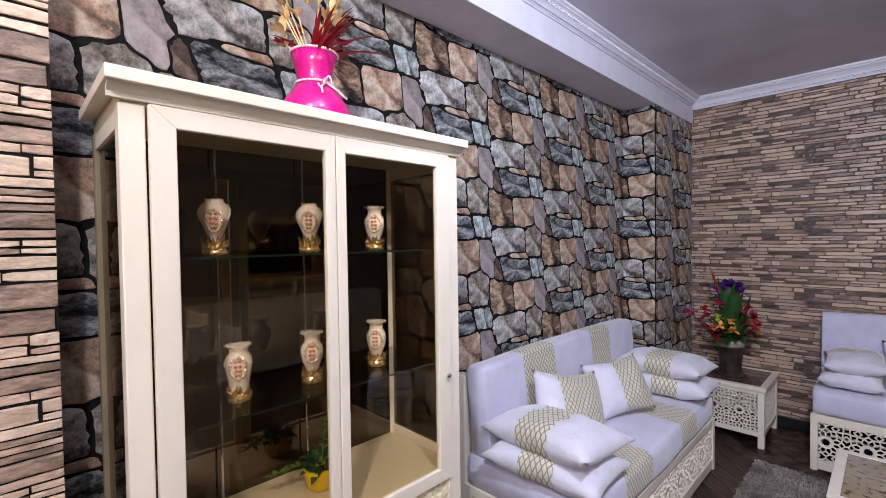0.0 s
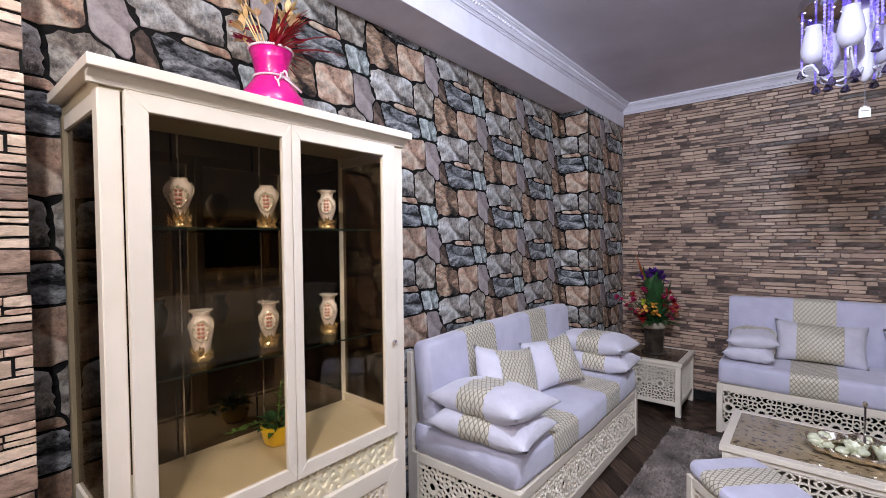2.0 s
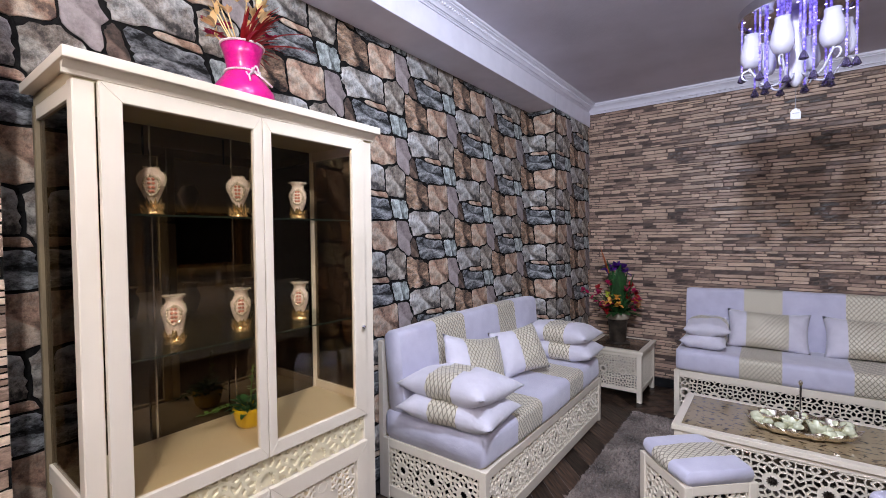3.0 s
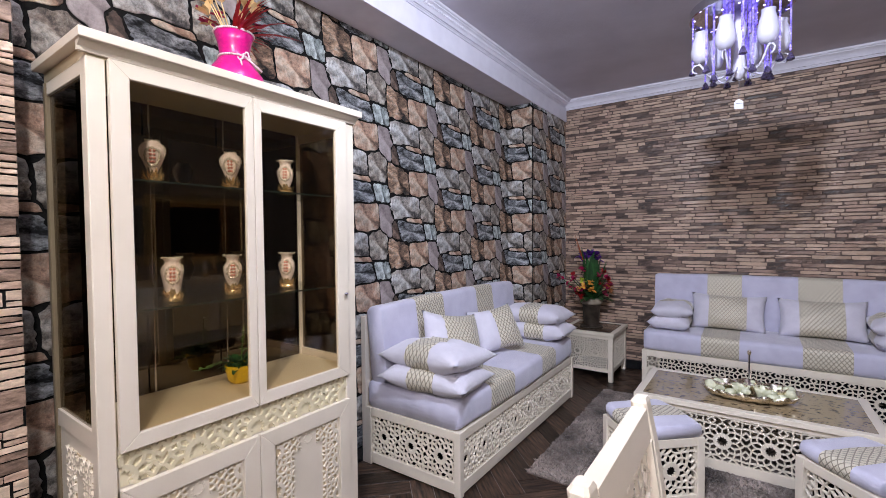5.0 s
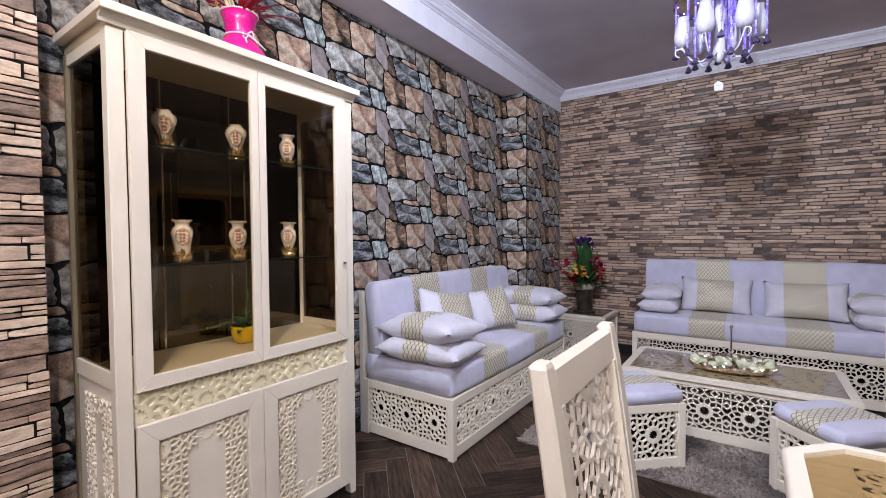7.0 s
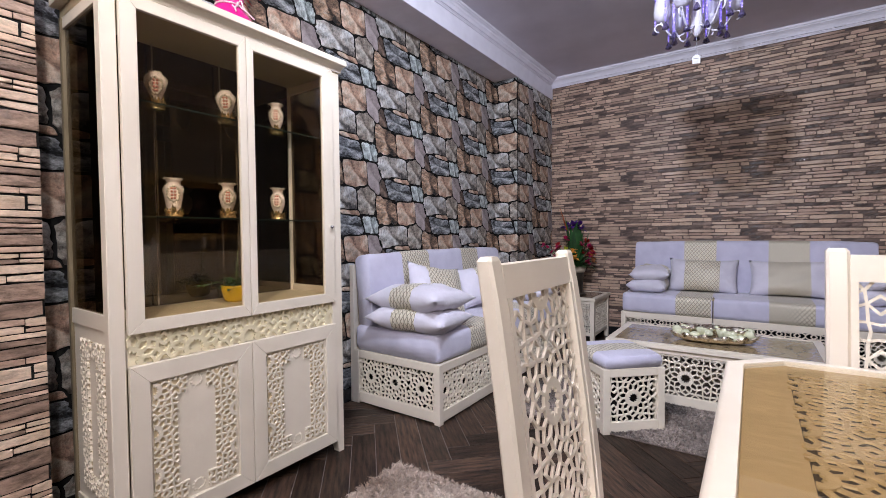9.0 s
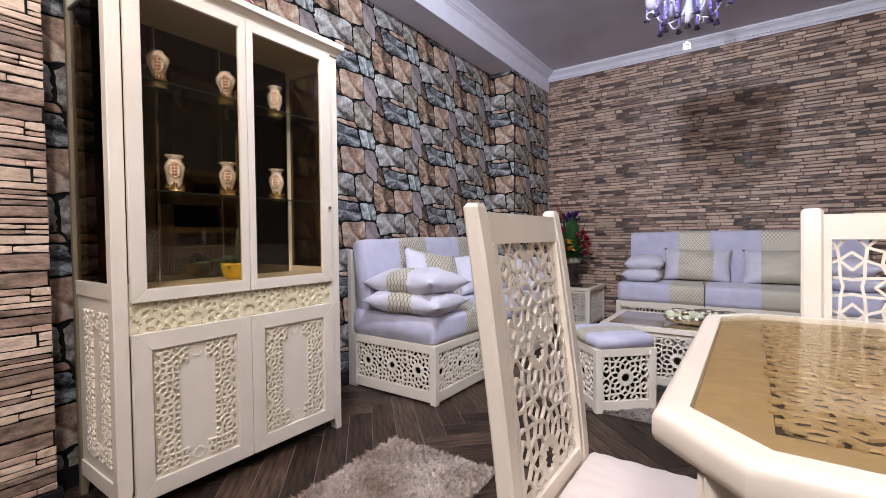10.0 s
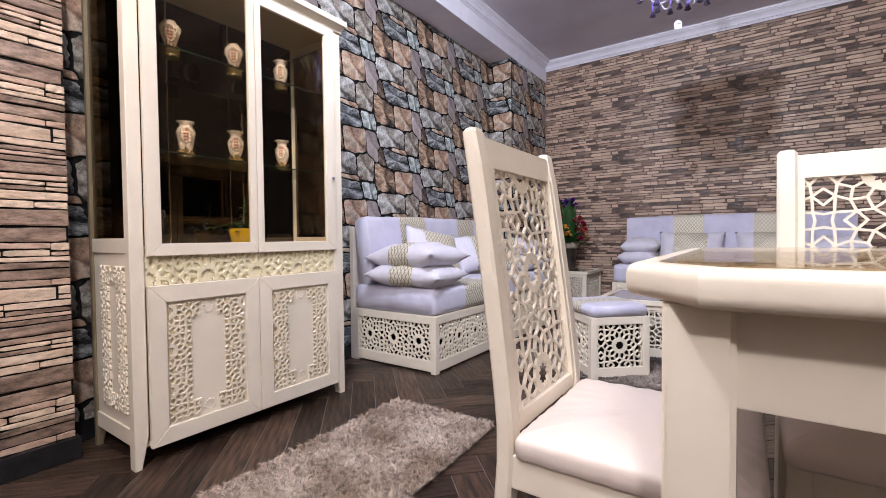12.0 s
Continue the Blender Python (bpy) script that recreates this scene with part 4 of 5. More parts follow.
def sofa(m, L, D, bands, label, base=0.362, back=0.46):
    ob = thing("sofa", m, label, "sofa", "sofas")
    h, s = base, 0.04
    for x0 in (0, L - s):
        for y0 in (0, D - s):
            corner_post(ob, x0, x0 + s, y0, y0 + s, 0, h)
    P = 0.205
    zc = 0.012 + 0.065 + (h - 0.012 - 0.065 - 0.05) / 2
    lattice_side(ob, pose(0, 0.004, 0), L, 0.012, h, P, (L / 2, zc), rail_low=0.065)
    lattice_side(ob, pose(0.004, D, 0, 0, 0, -90), D, 0.012, h, P, (D / 2, zc), rail_low=0.065)
    lattice_side(ob, pose(L - 0.004, 0, 0, 0, 0, 90), D, 0.012, h, P, (D / 2, zc), rail_low=0.065)
    part("seat_board", box(0.024, L - 0.024, 0.028, D - 0.01, h - 0.022, h - 0.003), CREAM_IN, ob)
    # near-black boards stand in for the shade inside the closed base
    part("base_back", box(s, L - s, D - 0.02, D - 0.004, 0.03, h - 0.02), MORTAR_AND_SHADE, ob)
    part("base_floor", box(0.03, L - 0.03, 0.03, D - 0.03, 0.012, 0.024), MORTAR_AND_SHADE, ob)
    part("back_board", box(0.0, L, D - 0.002, D + 0.032, 0.0, base + 0.55, 0.004), CREAM, ob)
    part("seat_cushion", moved(cushion(L - 0.02, D - 0.008, 0.165, 0.04, bands, seed=1), pose(0.01, 0.004, h)), [CLOTH, GOLD_CLOTH], ob, smooth=True)
    bc = moved(cushion(L - 0.03, 0.125, back, 0.035, bands, seed=7), pose(0.015, D - 0.165, h + 0.158, -5))
    part("back_cushion", bc, [CLOTH, GOLD_CLOTH], ob, smooth=True)
    return ob


SOFA1 = pose(0.730, 1.415, 0, 0, 0, 90)
sofa(SOFA1, 1.785, 0.685, ((0.325, 0.635), (1.085, 1.35)), "lavender velvet sofa with gold brocade bands on a cream star-pierced base", 0.348, 0.465)
SOFA2 = pose(1.19, 3.63, 0)
sofa(SOFA2, 1.80, 0.67, ((0.435, 0.695), (1.08, 1.355)), "lavender velvet sofa with gold bands below the ledge-stone wall", 0.38, 0.47)


def loose_pillow(m, w, h, t, seed, label, band=(0.36, 0.66)):
    bm = pillow(w, h, t, band, seed)
    return solid("throw_pillow", bm, [CLOTH2, GOLD_CLOTH], label, "pillow", m, group="sofa pillows", smooth=True)


LYING = "pale lavender pillow with gold brocade band lying in a stack"
LEANING = "pale lavender pillow with gold brocade band leaning on the sofa"
loose_pillow(pose(0.49, 1.54, 0.585, 1, 1, 4), 0.57, 0.38, 0.165, 1, LYING, (0.33, 0.63))
loose_pillow(pose(0.48, 1.56, 0.697, -3, -3, -4), 0.58, 0.39, 0.175, 2, LYING, (0.33, 0.63))
loose_pillow(pose(0.51, 2.99, 0.598, 1, 0, 2), 0.54, 0.36, 0.165, 3, LYING)
loose_pillow(pose(0.48, 2.99, 0.722, -1, 0, -3), 0.56, 0.36, 0.165, 4, LYING)
loose_pillow(pose(0.40, 1.86, 0.69, 66, 10, 74), 0.46, 0.42, 0.16, 5, LEANING, (0.26, 0.97))
loose_pillow(pose(0.41, 2.40, 0.69, 60, -6, 62), 0.39, 0.34, 0.17, 6, LEANING, (0.42, 0.97))
loose_pillow(pose(1.39, 3.90, 0.612, 1, 0, 88), 0.48, 0.34, 0.155, 7, LYING)
loose_pillow(pose(1.40, 3.90, 0.718, -2, 0, 93), 0.48, 0.34, 0.155, 8, LYING)
loose_pillow(pose(1.80, 4.03, 0.70, 64, 1, 1), 0.55, 0.33, 0.17, 9, LEANING, (0.25, 0.75))
loose_pillow(pose(2.42, 4.03, 0.70, 64, -1, -2), 0.55, 0.33, 0.17, 10, LEANING, (0.25, 0.75))
loose_pillow(pose(2.83, 3.90, 0.612, 1, 0, 92), 0.48, 0.34, 0.155, 12, LYING)
loose_pillow(pose(2.82, 3.90, 0.718, -2, 0, 87), 0.48, 0.34, 0.155, 13, LYING)


def low_table(m, w, d, h, apron0, period, name, label, legs):
    ob = thing(name, m, label, "table")
    s = 0.042
    for x0 in (0.0, w - s):
        for y0 in (0.0, d - s):
            part("leg", box(x0, x0 + s, y0, y0 + s, 0 if legs else 0.004, h - 0.03, 0.004), CREAM, ob)
    zc = apron0 + 0.035 + (h - 0.03 - 0.03 - apron0 - 0.035) / 2
    for mm, ww in ((pose(0, 0.004, 0), w), (pose(w - 0.004, 0, 0, 0, 0, 90), d), (pose(w, d - 0.004, 0, 0, 0, 180), w), (pose(0.004, d, 0, 0, 0, -90), d)):
        lattice_side(ob, mm, ww, apron0, h - 0.03, period, (ww / 2 - period / 2, zc), 0.0092, 0.035 if legs else 0.06, 0.03, s, 0.02)
    for bm in mitred_frame(-0.012, w + 0.012, -0.012, d + 0.012, 0.045, 0.045, 0.045, 0.045, -0.03, 0.0):
        part("top_rail", moved(bm, pose(0, 0, h - 0.03, -90)), CREAM, ob)
    part("top_panel", box(0.030, w - 0.030, 0.030, d - 0.030, h - 0.022, h - 0.002), TOP_SIDE if legs else TOP_BROWN, ob, "glossy brown top" if legs else "glossy brown mottled top")
    return ob


low_table(pose(0.43, 3.73, 0), 0.49, 0.54, 0.46, 0.085, 0.17, "side_table", "cream star-pierced side table with brown glass top", True)
low_table(pose(1.375, 2.47, 0), 1.15, 0.62, 0.385, 0.012, 0.225, "coffee_table", "long cream star-pierced coffee table with brown glass top", False)


def pouf(m, label):
    ob = thing("pouf", m, label, "pouf", "poufs")
    w, h, s = 0.36, 0.355, 0.04
    o = -w / 2
    for x0 in (o, o + w - s):
        for y0 in (o, o + w - s):
            part("post", box(x0, x0 + s, y0, y0 + s, 0, h, 0.004), CREAM, ob)
    for a in (0, 90, 180, 270):
        lattice_side(ob, pose(0, 0, 0, 0, 0, a) @ pose(o, o + 0.004, 0), w, 0.004, h, 0.225, (w / 2, 0.19), 0.0085, 0.06, 0.045, s)
    # near-black block put in for the shade inside the pierced pouf
    part("lining", box(o + 0.045, -o - 0.045, o + 0.045, -o - 0.045, 0.02, h - 0.02), MORTAR_AND_SHADE, ob)
    part("seat_cushion", moved(cushion(w - 0.01, w - 0.01, 0.07, 0.032, ((0.11, 0.245),), seg=12, seed=4), pose(o + 0.005, o + 0.005, h)), [CLOTH, GOLD_CLOTH], ob, smooth=True)
    return ob


pouf(pose(1.53, 2.075, 0, 0, 0, 133), "cream star-pierced pouf with lavender cushion beside the coffee table")
pouf(pose(2.395, 2.086, 0, 0, 0, -49), "cream star-pierced pouf with lavender cushion on the grey carpet")

# flowers on the side table
fp = thing("flower_pot", pose(0.65, 3.985, 0.46) @ Matrix.Diagonal((1.22, 1.22, 1.38, 1)), "dark pot with colourful artificial tropical flowers on the side table", "plant")
part("pot", lathe([(0.055, 0.0), (0.06, 0.01), (0.072, 0.17), (0.078, 0.175), (0.078, 0.195), (0.066, 0.195), (0.05, 0.16)], 28), DARK_POT, fp, smooth=True)
part("pot_rim", lathe([(0.074, 0.165), (0.085, 0.175), (0.088, 0.21), (0.078, 0.214), (0.066, 0.2)], 28), mat("pale_rim", (0.42, 0.36, 0.28), None, rough=0.4), fp, "pale rim", smooth=True)
rng = random.Random(31)
g = bmesh.new()
for k in range(44):
    a, e = rng.uniform(0, 6.28), rng.uniform(0.1, 1.3)
    leaf((0.03 * math.cos(a), 0.03 * math.sin(a), 0.2), (math.cos(a) * math.cos(e), math.sin(a) * math.cos(e), math.sin(e)), rng.uniform(0.1, 0.24), rng.uniform(0.03, 0.05), 0.35, into=g)
for k in range(9):
    a = rng.uniform(0, 6.28)
    leaf((0.02 * math.cos(a), 0.02 * math.sin(a), 0.2), (0.18 * math.cos(a), 0.18 * math.sin(a), 1), rng.uniform(0.28, 0.4), 0.042, 0.05, into=g)
for k in range(5):
    a = rng.uniform(2.3, 4.2)
    spike = bmesh.new()
    leaf((0.0, 0, 0.25), (0.32 * math.cos(a), 0.32 * math.sin(a), 1), rng.uniform(0.38, 0.48), 0.03, 0.05, into=spike)
    part("orange_spike", spike, PETAL_ORANGE, fp)


def bloom(bm, c, n, size, rng):
    for j in range(n):
        b, e = rng.uniform(0, 6.28), rng.uniform(-0.2, 1.3)
        leaf(c, (math.cos(b) * math.cos(e), math.sin(b) * math.cos(e), math.sin(e)), size * rng.uniform(0.7, 1.1), size * 0.6, 0.25, into=bm)


def one_bloom(name, material, c, n, size):
    bm = bmesh.new()
    bloom(bm, c, n, size, rng)
    part(name, bm, material, fp)


for k in range(9):
    a = rng.uniform(0, 6.28)
    one_bloom("purple_flower", PETAL_PURPLE, (0.07 * math.cos(a), 0.07 * math.sin(a), rng.uniform(0.42, 0.54)), 8, 0.06)
for k in range(15):
    a = rng.choice((rng.gauss(0.5, 0.7), rng.gauss(3.6, 0.7)))
    rad = rng.uniform(0.07, 0.16)
    c = (rad * math.cos(a), rad * math.sin(a), rng.uniform(0.22, 0.42))
    tube([(0, 0, 0.2), c], 0.003, 5, g)
    one_bloom("red_flower" if k % 2 else "magenta_flower", PETAL_RED if k % 3 == 1 else PETAL_PINK, c, 9, 0.055)
for k in range(7):
    a = rng.uniform(-2.5, 1.2)
    one_bloom("yellow_flower", PETAL_YELLOW, (0.14 * math.cos(a), 0.14 * math.sin(a), rng.uniform(0.24, 0.36)), 8, 0.045)
broad = bmesh.new()
for dx, dy, length, width in ((0.06, -0.06, 0.36, 0.12), (-0.10, -0.12, 0.40, 0.05), (0.22, 0.10, 0.30, 0.10)):
    leaf((dx * 0.2, dy * 0.2, 0.2), (dx, dy, 1), length, width, 0.04, into=broad, n=8)
leaf((0.02, 0.01, 0.3), (0.75, 0.45, 0.45), 0.26, 0.035, 0.35, into=broad, n=8)
part("broad_leaves", broad, LEAF, fp)
for k in range(7):
    u = k / 6
    c = (-0.06 - 0.15 * u, -0.05 - 0.13 * u, 0.25 + 0.10 * u + rng.uniform(-0.02, 0.02))
    tube([(0, 0, 0.2), c], 0.0025, 5, g)
    one_bloom("magenta_flower", PETAL_PINK, c, 8, 0.038)
for dx, dy, z, which in ((-0.09, -0.07, 0.27, PETAL_PEACH), (-0.06, -0.06, 0.33, PETAL_LIME), (0.13, 0.09, 0.24, PETAL_PEACH), (0.12, 0.06, 0.33, PETAL_RED)):
    one_bloom("peach_flower" if which is PETAL_PEACH else "flower", which, (dx, dy, z), 9, 0.05)
part("saucer", lathe([(0.004, 0.0), (0.086, 0.0), (0.09, 0.006), (0.08, 0.010), (0.05, 0.014), (0.004, 0.014)], 28), DARK_POT, fp, smooth=True)
part("leaves", g, LEAF, fp)

# silver set on the coffee table
tray = thing("silver_centrepiece", pose(1.965, 2.73, 0.385, 0, 0, 8) @ Matrix.Diagonal((1.05, 1.1, 1.55, 1)), "silver shell-edged tray with small bowls and an upright rod", "tray")
rows = []
for s, z in ((0.0, 0.006), (0.6, 0.006), (0.85, 0.016), (1.0, 0.034), (1.02, 0.036), (0.86, 0.010), (0.6, 0.001), (0.0, 0.0)):
    rows.append([(0.235 * s * (1 + 0.05 * math.cos(14 * a)) * math.cos(a), 0.115 * s * (1 + 0.07 * math.cos(14 * a)) * math.sin(a), z + 0.006 * math.cos(14 * a) * s ** 3 * (z > 0.01)) for a in (2 * math.pi * k / 84 for k in range(84))])
part("tray", grid_bm(rows, closed_v=True), SILVER, tray, smooth=True)
for x, y, s in ((-0.13, 0.01, 1.0), (0.0, 0.03, 1.1), (0.12, 0.0, 1.0), (-0.05, -0.045, 0.8), (0.055, -0.05, 0.8)):
    part("shell_bowl", moved(lathe([(0.012 * s, 0.006), (0.03 * s, 0.012), (0.05 * s, 0.04), (0.056 * s, 0.055), (0.05 * s, 0.052), (0.03 * s, 0.02), (0.005, 0.014)], 30, 0.09, 7), pose(x, y, 0.004)), SHELL if s < 0.9 else SILVER, tray, smooth=True)
part("rod", tube([(0.0, 0.03, 0.02), (0.0, 0.03, 0.17)], 0.005, 8), CHROME, tray)
part("knob", blob((0.0, 0.03, 0.175), 0.010, into=None, sub=2), SILVER, tray, smooth=True)
shells = bmesh.new()
rng = random.Random(8)
for k in range(44):
    a = rng.uniform(0, 6.28)
    blob((0.19 * math.cos(a), 0.085 * math.sin(a), rng.uniform(0.025, 0.05)), rng.uniform(0.014, 0.03), (1.2, 0.9, 0.55), shells, 2)
part("shell_edge", shells, SHELL, tray, "pearly shell edge", smooth=True)

# ---- dining group ----
TX0, TX1, TY0, TY1, TZ, CUT = 2.115, 3.65, -0.150, 0.735, 0.786, 0.09
table = thing("dining_table", pose(0, 0, 0), "cream dining table with cut corners and gold glass inlay", "table")


def octagon(inset, z):
    c = CUT - inset * 0.41 * 1.0
    x0, x1, y0, y1 = TX0 + inset, TX1 - inset, TY0 + inset, TY1 - inset
    return [(x0 + c, y0, z), (x1 - c, y0, z), (x1, y0 + c, z), (x1, y1 - c, z), (x1 - c, y1, z), (x0 + c, y1, z), (x0, y1 - c, z), (x0, y0 + c, z)]


rows = [octagon(a, TZ - b) for a, b in ((0.024, 0.046), (0.008, 0.043), (0.003, 0.039), (0.0008, 0.034), (0.0, 0.029), (0.0, 0.014), (0.001, 0.009), (0.0035, 0.0045), (0.007, 0.0015), (0.011, 0.0), (0.014, 0.0))]
rows += [octagon(0.036, TZ), octagon(0.037, TZ - 0.004), octagon(0.040, TZ - 0.030)]
rim = bmesh.new()
for k in range(8):
    for strip in (rows[:12], rows[11:13], rows[12:]):
        grid_bm([[row[k], row[(k + 1) % 8]] for row in strip], into=rim)
for row in (rows[0], rows[-1]):
    rim.faces.new([rim.verts.new(p) for p in row])
part("tabletop", rim, CREAM, table, smooth=True)
inlay = part("inlay_board", grid_bm([octagon(0.038, TZ - 0.026), octagon(0.038, TZ - 0.010)], closed_v=True, caps=True), GOLD_TOP, table, "gold-brown satin board under the glass")
G0, G1, G2, G3 = TX0 + 0.115, TX1 - 0.115, TY0 + 0.105, TY1 - 0.105
# dark sheet stands in for the shade below the open lattice
part("lattice_ground", box(G0, G1, G2, G3, TZ - 0.0105, TZ - 0.0096), TOP_SHADE, inlay, "dark sheet for the shade seen through the star lattice")
part("lattice_panel", moved(lattice([(G0, G1, G2, G3)], 0.165, ((G0 + G1) / 2, (G2 + G3) / 2), 0.0105, 0.003), Matrix(((1, 0, 0, 0), (0, 0, 1, 0), (0, -1, 0, TZ - 0.0092), (0, 0, 0, 1)))), GOLD_TOP, inlay, "gold star lattice")
pane_ = part("glass_inlay", grid_bm([octagon(0.037, TZ - 0.003), octagon(0.037, TZ + 0.001), octagon(0.038, TZ + 0.002)], closed_v=True, caps=True), TABLE_GLASS, table, "clear glass sheet")
pane_.visible_shadow = False
for x0 in (TX0 + 0.050, TX1 - 0.125):
    for y0 in (TY0 + 0.04, TY1 - 0.115):
        bm = box(x0, x0 + 0.075, y0, y0 + 0.075, 0, TZ - 0.045)
        vertical = [e for e in bm.edges if abs(e.verts[0].co.z - e.verts[1].co.z) > 0.5]
        bmesh.ops.bevel(bm, geom=vertical, offset=0.006, segments=2, affect="EDGES")
        part("leg", bm, CREAM, table)
for y0 in (TY0 + 0.055, TY1 - 0.08):
    part("apron", box(TX0 + 0.12, TX1 - 0.12, y0, y0 + 0.022, TZ - 0.16, TZ - 0.045, 0.002), CREAM, table)
for x0 in (TX0 + 0.06, TX1 - 0.085):
    part("apron", box(x0, x0 + 0.022, TY0 + 0.105, TY1 - 0.105, TZ - 0.155, TZ - 0.045, 0.002), CREAM, table)


def chair():
    """A dining chair at the origin: it faces +y, its seat front at y = 0.42, its back at y = 0."""
    ob = thing("dining_chair", Matrix(), "cream dining chair with star-pierced back and pale pink seat", "chair", "dining chairs")
    W, ZT = 0.43, 1.038
    s = 0.044

    def back_y(z):
        u = max(0.0, (z - 0.42) / (ZT - 0.42))
        d = max(0.0, (0.42 - z) / 0.42)
        return -0.076 * u ** 1.2 - 0.055 * d ** 1.6

    for x0 in (-W / 2, W / 2 - s):
        rows = []
        for k in range(15):
            z = ZT * k / 14
            y = back_y(z)
            t = 0.036 if z < 0.95 else 0.036 - (z - 0.95) * 0.05
            q = 0.006
            rows.append([(x0 + q, y, z), (x0 + s - q, y, z), (x0 + s, y + q, z), (x0 + s, y + t - q, z), (x0 + s - q, y + t, z), (x0 + q, y + t, z), (x0, y + t - q, z), (x0, y + q, z)])
        top = rows[-1]
        cxm, cym = x0 + s / 2, back_y(ZT) + 0.02
        rows.append([(cxm + (p[0] - cxm) * 0.7, cym + (p[1] - cym) * 0.7, ZT + 0.008) for p in top])
        part("back_post", grid_bm(rows, closed_v=True, caps=True), CREAM, ob)

    def curved(bm):
        for v in bm.verts:
            v.co.y += back_y(v.co.z)
        return bm

    def rail(z0, z1, y0, y1):
        rows = []
        for k in range(7):
            z = z0 + (z1 - z0) * k / 6
            rows.append([(-W / 2 + s, back_y(z) + y0, z), (W / 2 - s, back_y(z) + y0, z), (W / 2 - s, back_y(z) + y1, z), (-W / 2 + s, back_y(z) + y1, z)])
        return grid_bm(rows, closed_v=True, caps=True)

    part("top_rail", rail(0.968, 1.03, 0.003, 0.031), CREAM, ob)
    part("low_rail", rail(0.425, 0.458, 0.004, 0.031), CREAM, ob)
    P = 0.238
    bm = lattice([(-W / 2 + s - 0.003, W / 2 - s + 0.003, 0.453, 0.972)], P, (0, 0.735), 0.0064, 0.0068)
    for v in bm.verts:
        v.co.y += 0.022
    part("pierced_back", curved(bm), CREAM, ob)
    for x0 in (-W / 2 + s, W / 2 - s - 0.014):
        rows = []
        for k in range(9):
            z = 0.445 + (0.97 - 0.445) * k / 8
            y = back_y(z)
            rows.append([(x0, y + 0.006, z), (x0 + 0.014, y + 0.006, z), (x0 + 0.014, y + 0.034, z), (x0, y + 0.034, z)])
        part("back_stile", grid_bm(rows, closed_v=True, caps=True), CREAM, ob)
    for x0 in (-W / 2, W / 2 - 0.04):
        bm = box(x0, x0 + 0.04, 0.385, 0.425, 0, 0.388, 0.004)
        part("leg", bm, CREAM, ob)
    part("side_rail", box(-W / 2 + 0.006, -W / 2 + 0.028, 0.03, 0.39, 0.325, 0.392, 0.003), CREAM, ob)
    part("side_rail", box(W / 2 - 0.028, W / 2 - 0.006, 0.03, 0.39, 0.325, 0.392, 0.003), CREAM, ob)
    part("front_rail", box(-W / 2 + 0.035, W / 2 - 0.035, 0.395, 0.417, 0.325, 0.392, 0.003), CREAM, ob)
    part("rear_rail", box(-W / 2 + s, W / 2 - s, 0.008, 0.03, 0.325, 0.392, 0.003), CREAM, ob)
    rows = []
    for inset, z in ((0.006, 0.0), (0.001, 0.006), (0.0, 0.030), (0.0015, 0.038), (0.006, 0.044), (0.016, 0.049), (0.04, 0.056), (0.08, 0.063), (0.13, 0.068), (0.19, 0.070)):
        hx, hy, q = W / 2 + 0.003 - inset, 0.2025 - inset, max(0.004, 0.016 - inset * 0.05)
        loop = []
        for cx_, cy_, a0 in ((1, 1, 0), (-1, 1, 90), (-1, -1, 180), (1, -1, 270)):
            arc = [(cx_ * (hx - q) + q * math.cos(radians(a0 + 22.5 * k)), cy_ * (hy - q) + q * math.sin(radians(a0 + 22.5 * k))) for k in range(5)]
            nxt = {0: (-hx + q, hy), 90: (-hx, -hy + q), 180: (hx - q, -hy), 270: (hx, hy - q)}[a0]
            loop += arc + [(arc[-1][0] + (nxt[0] - arc[-1][0]) * k / 24, arc[-1][1] + (nxt[1] - arc[-1][1]) * k / 24) for k in range(1, 24)]
        # small gathers of the cloth along the rim, and a slightly uneven top
        gather = 0.0014 if 0.001 < inset < 0.05 else 0.0
        rows.append([(x, y + 0.2395, 0.388 + z + gather * math.sin(1.9 * k + 2.0 * math.sin(0.31 * k)) + 0.003 * noise.noise(Vector((x * 9, y * 9, 4.0))) * (z > 0.04)) for k, (x, y) in enumerate(loop)])
    part("seat", grid_bm(rows, closed_v=True, caps=True), SEAT_CLOTH, ob, "pale pink satin seat", smooth=True)
    return ob


CHAIR_A = pose(1.838, 0.302, 0, 0, 0, -90)
CHAIR_B = pose(2.526, 0.780, 0, 0, 0, 180)
first_chair = chair()
first_chair.matrix_basis = CHAIR_A
copy_thing(first_chair, CHAIR_B)
copy_thing(first_chair, pose(3.20, 0.780, 0, 0, 0, 180))

# ---- rugs ----


def shag(name, m, w, d, count, length, material, label, seed, base_h=0.008, thick=(0.0012, 0.0026), tuft=0.022):
    """A rug of leaning pile blades over a backing: from the origin, w along x and d along y."""
    ob = thing(name, m, label, "rug")
    part("backing", box(0, w, 0, d, 0.0, base_h, 0.003), RUG_BASE, ob)
    rs = np.random.RandomState(seed)
    x, y = rs.uniform(0, w, count), rs.uniform(0, d, count)
    a = rs.uniform(0, 6.28, count)
    lean = rs.uniform(0.15, 0.6, count) * length
    # blades gather into tufts: each tip is drawn to the middle of its tuft, which leans its own way
    across = int(w / tuft) + 2
    cell = np.floor(x / tuft).astype(int) * (int(d / tuft) + 2) + np.floor(y / tuft).astype(int)
    many = across * (int(d / tuft) + 2)
    shift_x, shift_y, tall = rs.normal(0, 0.42 * length, many), rs.normal(0, 0.42 * length, many), rs.uniform(0.7, 1.12, many)
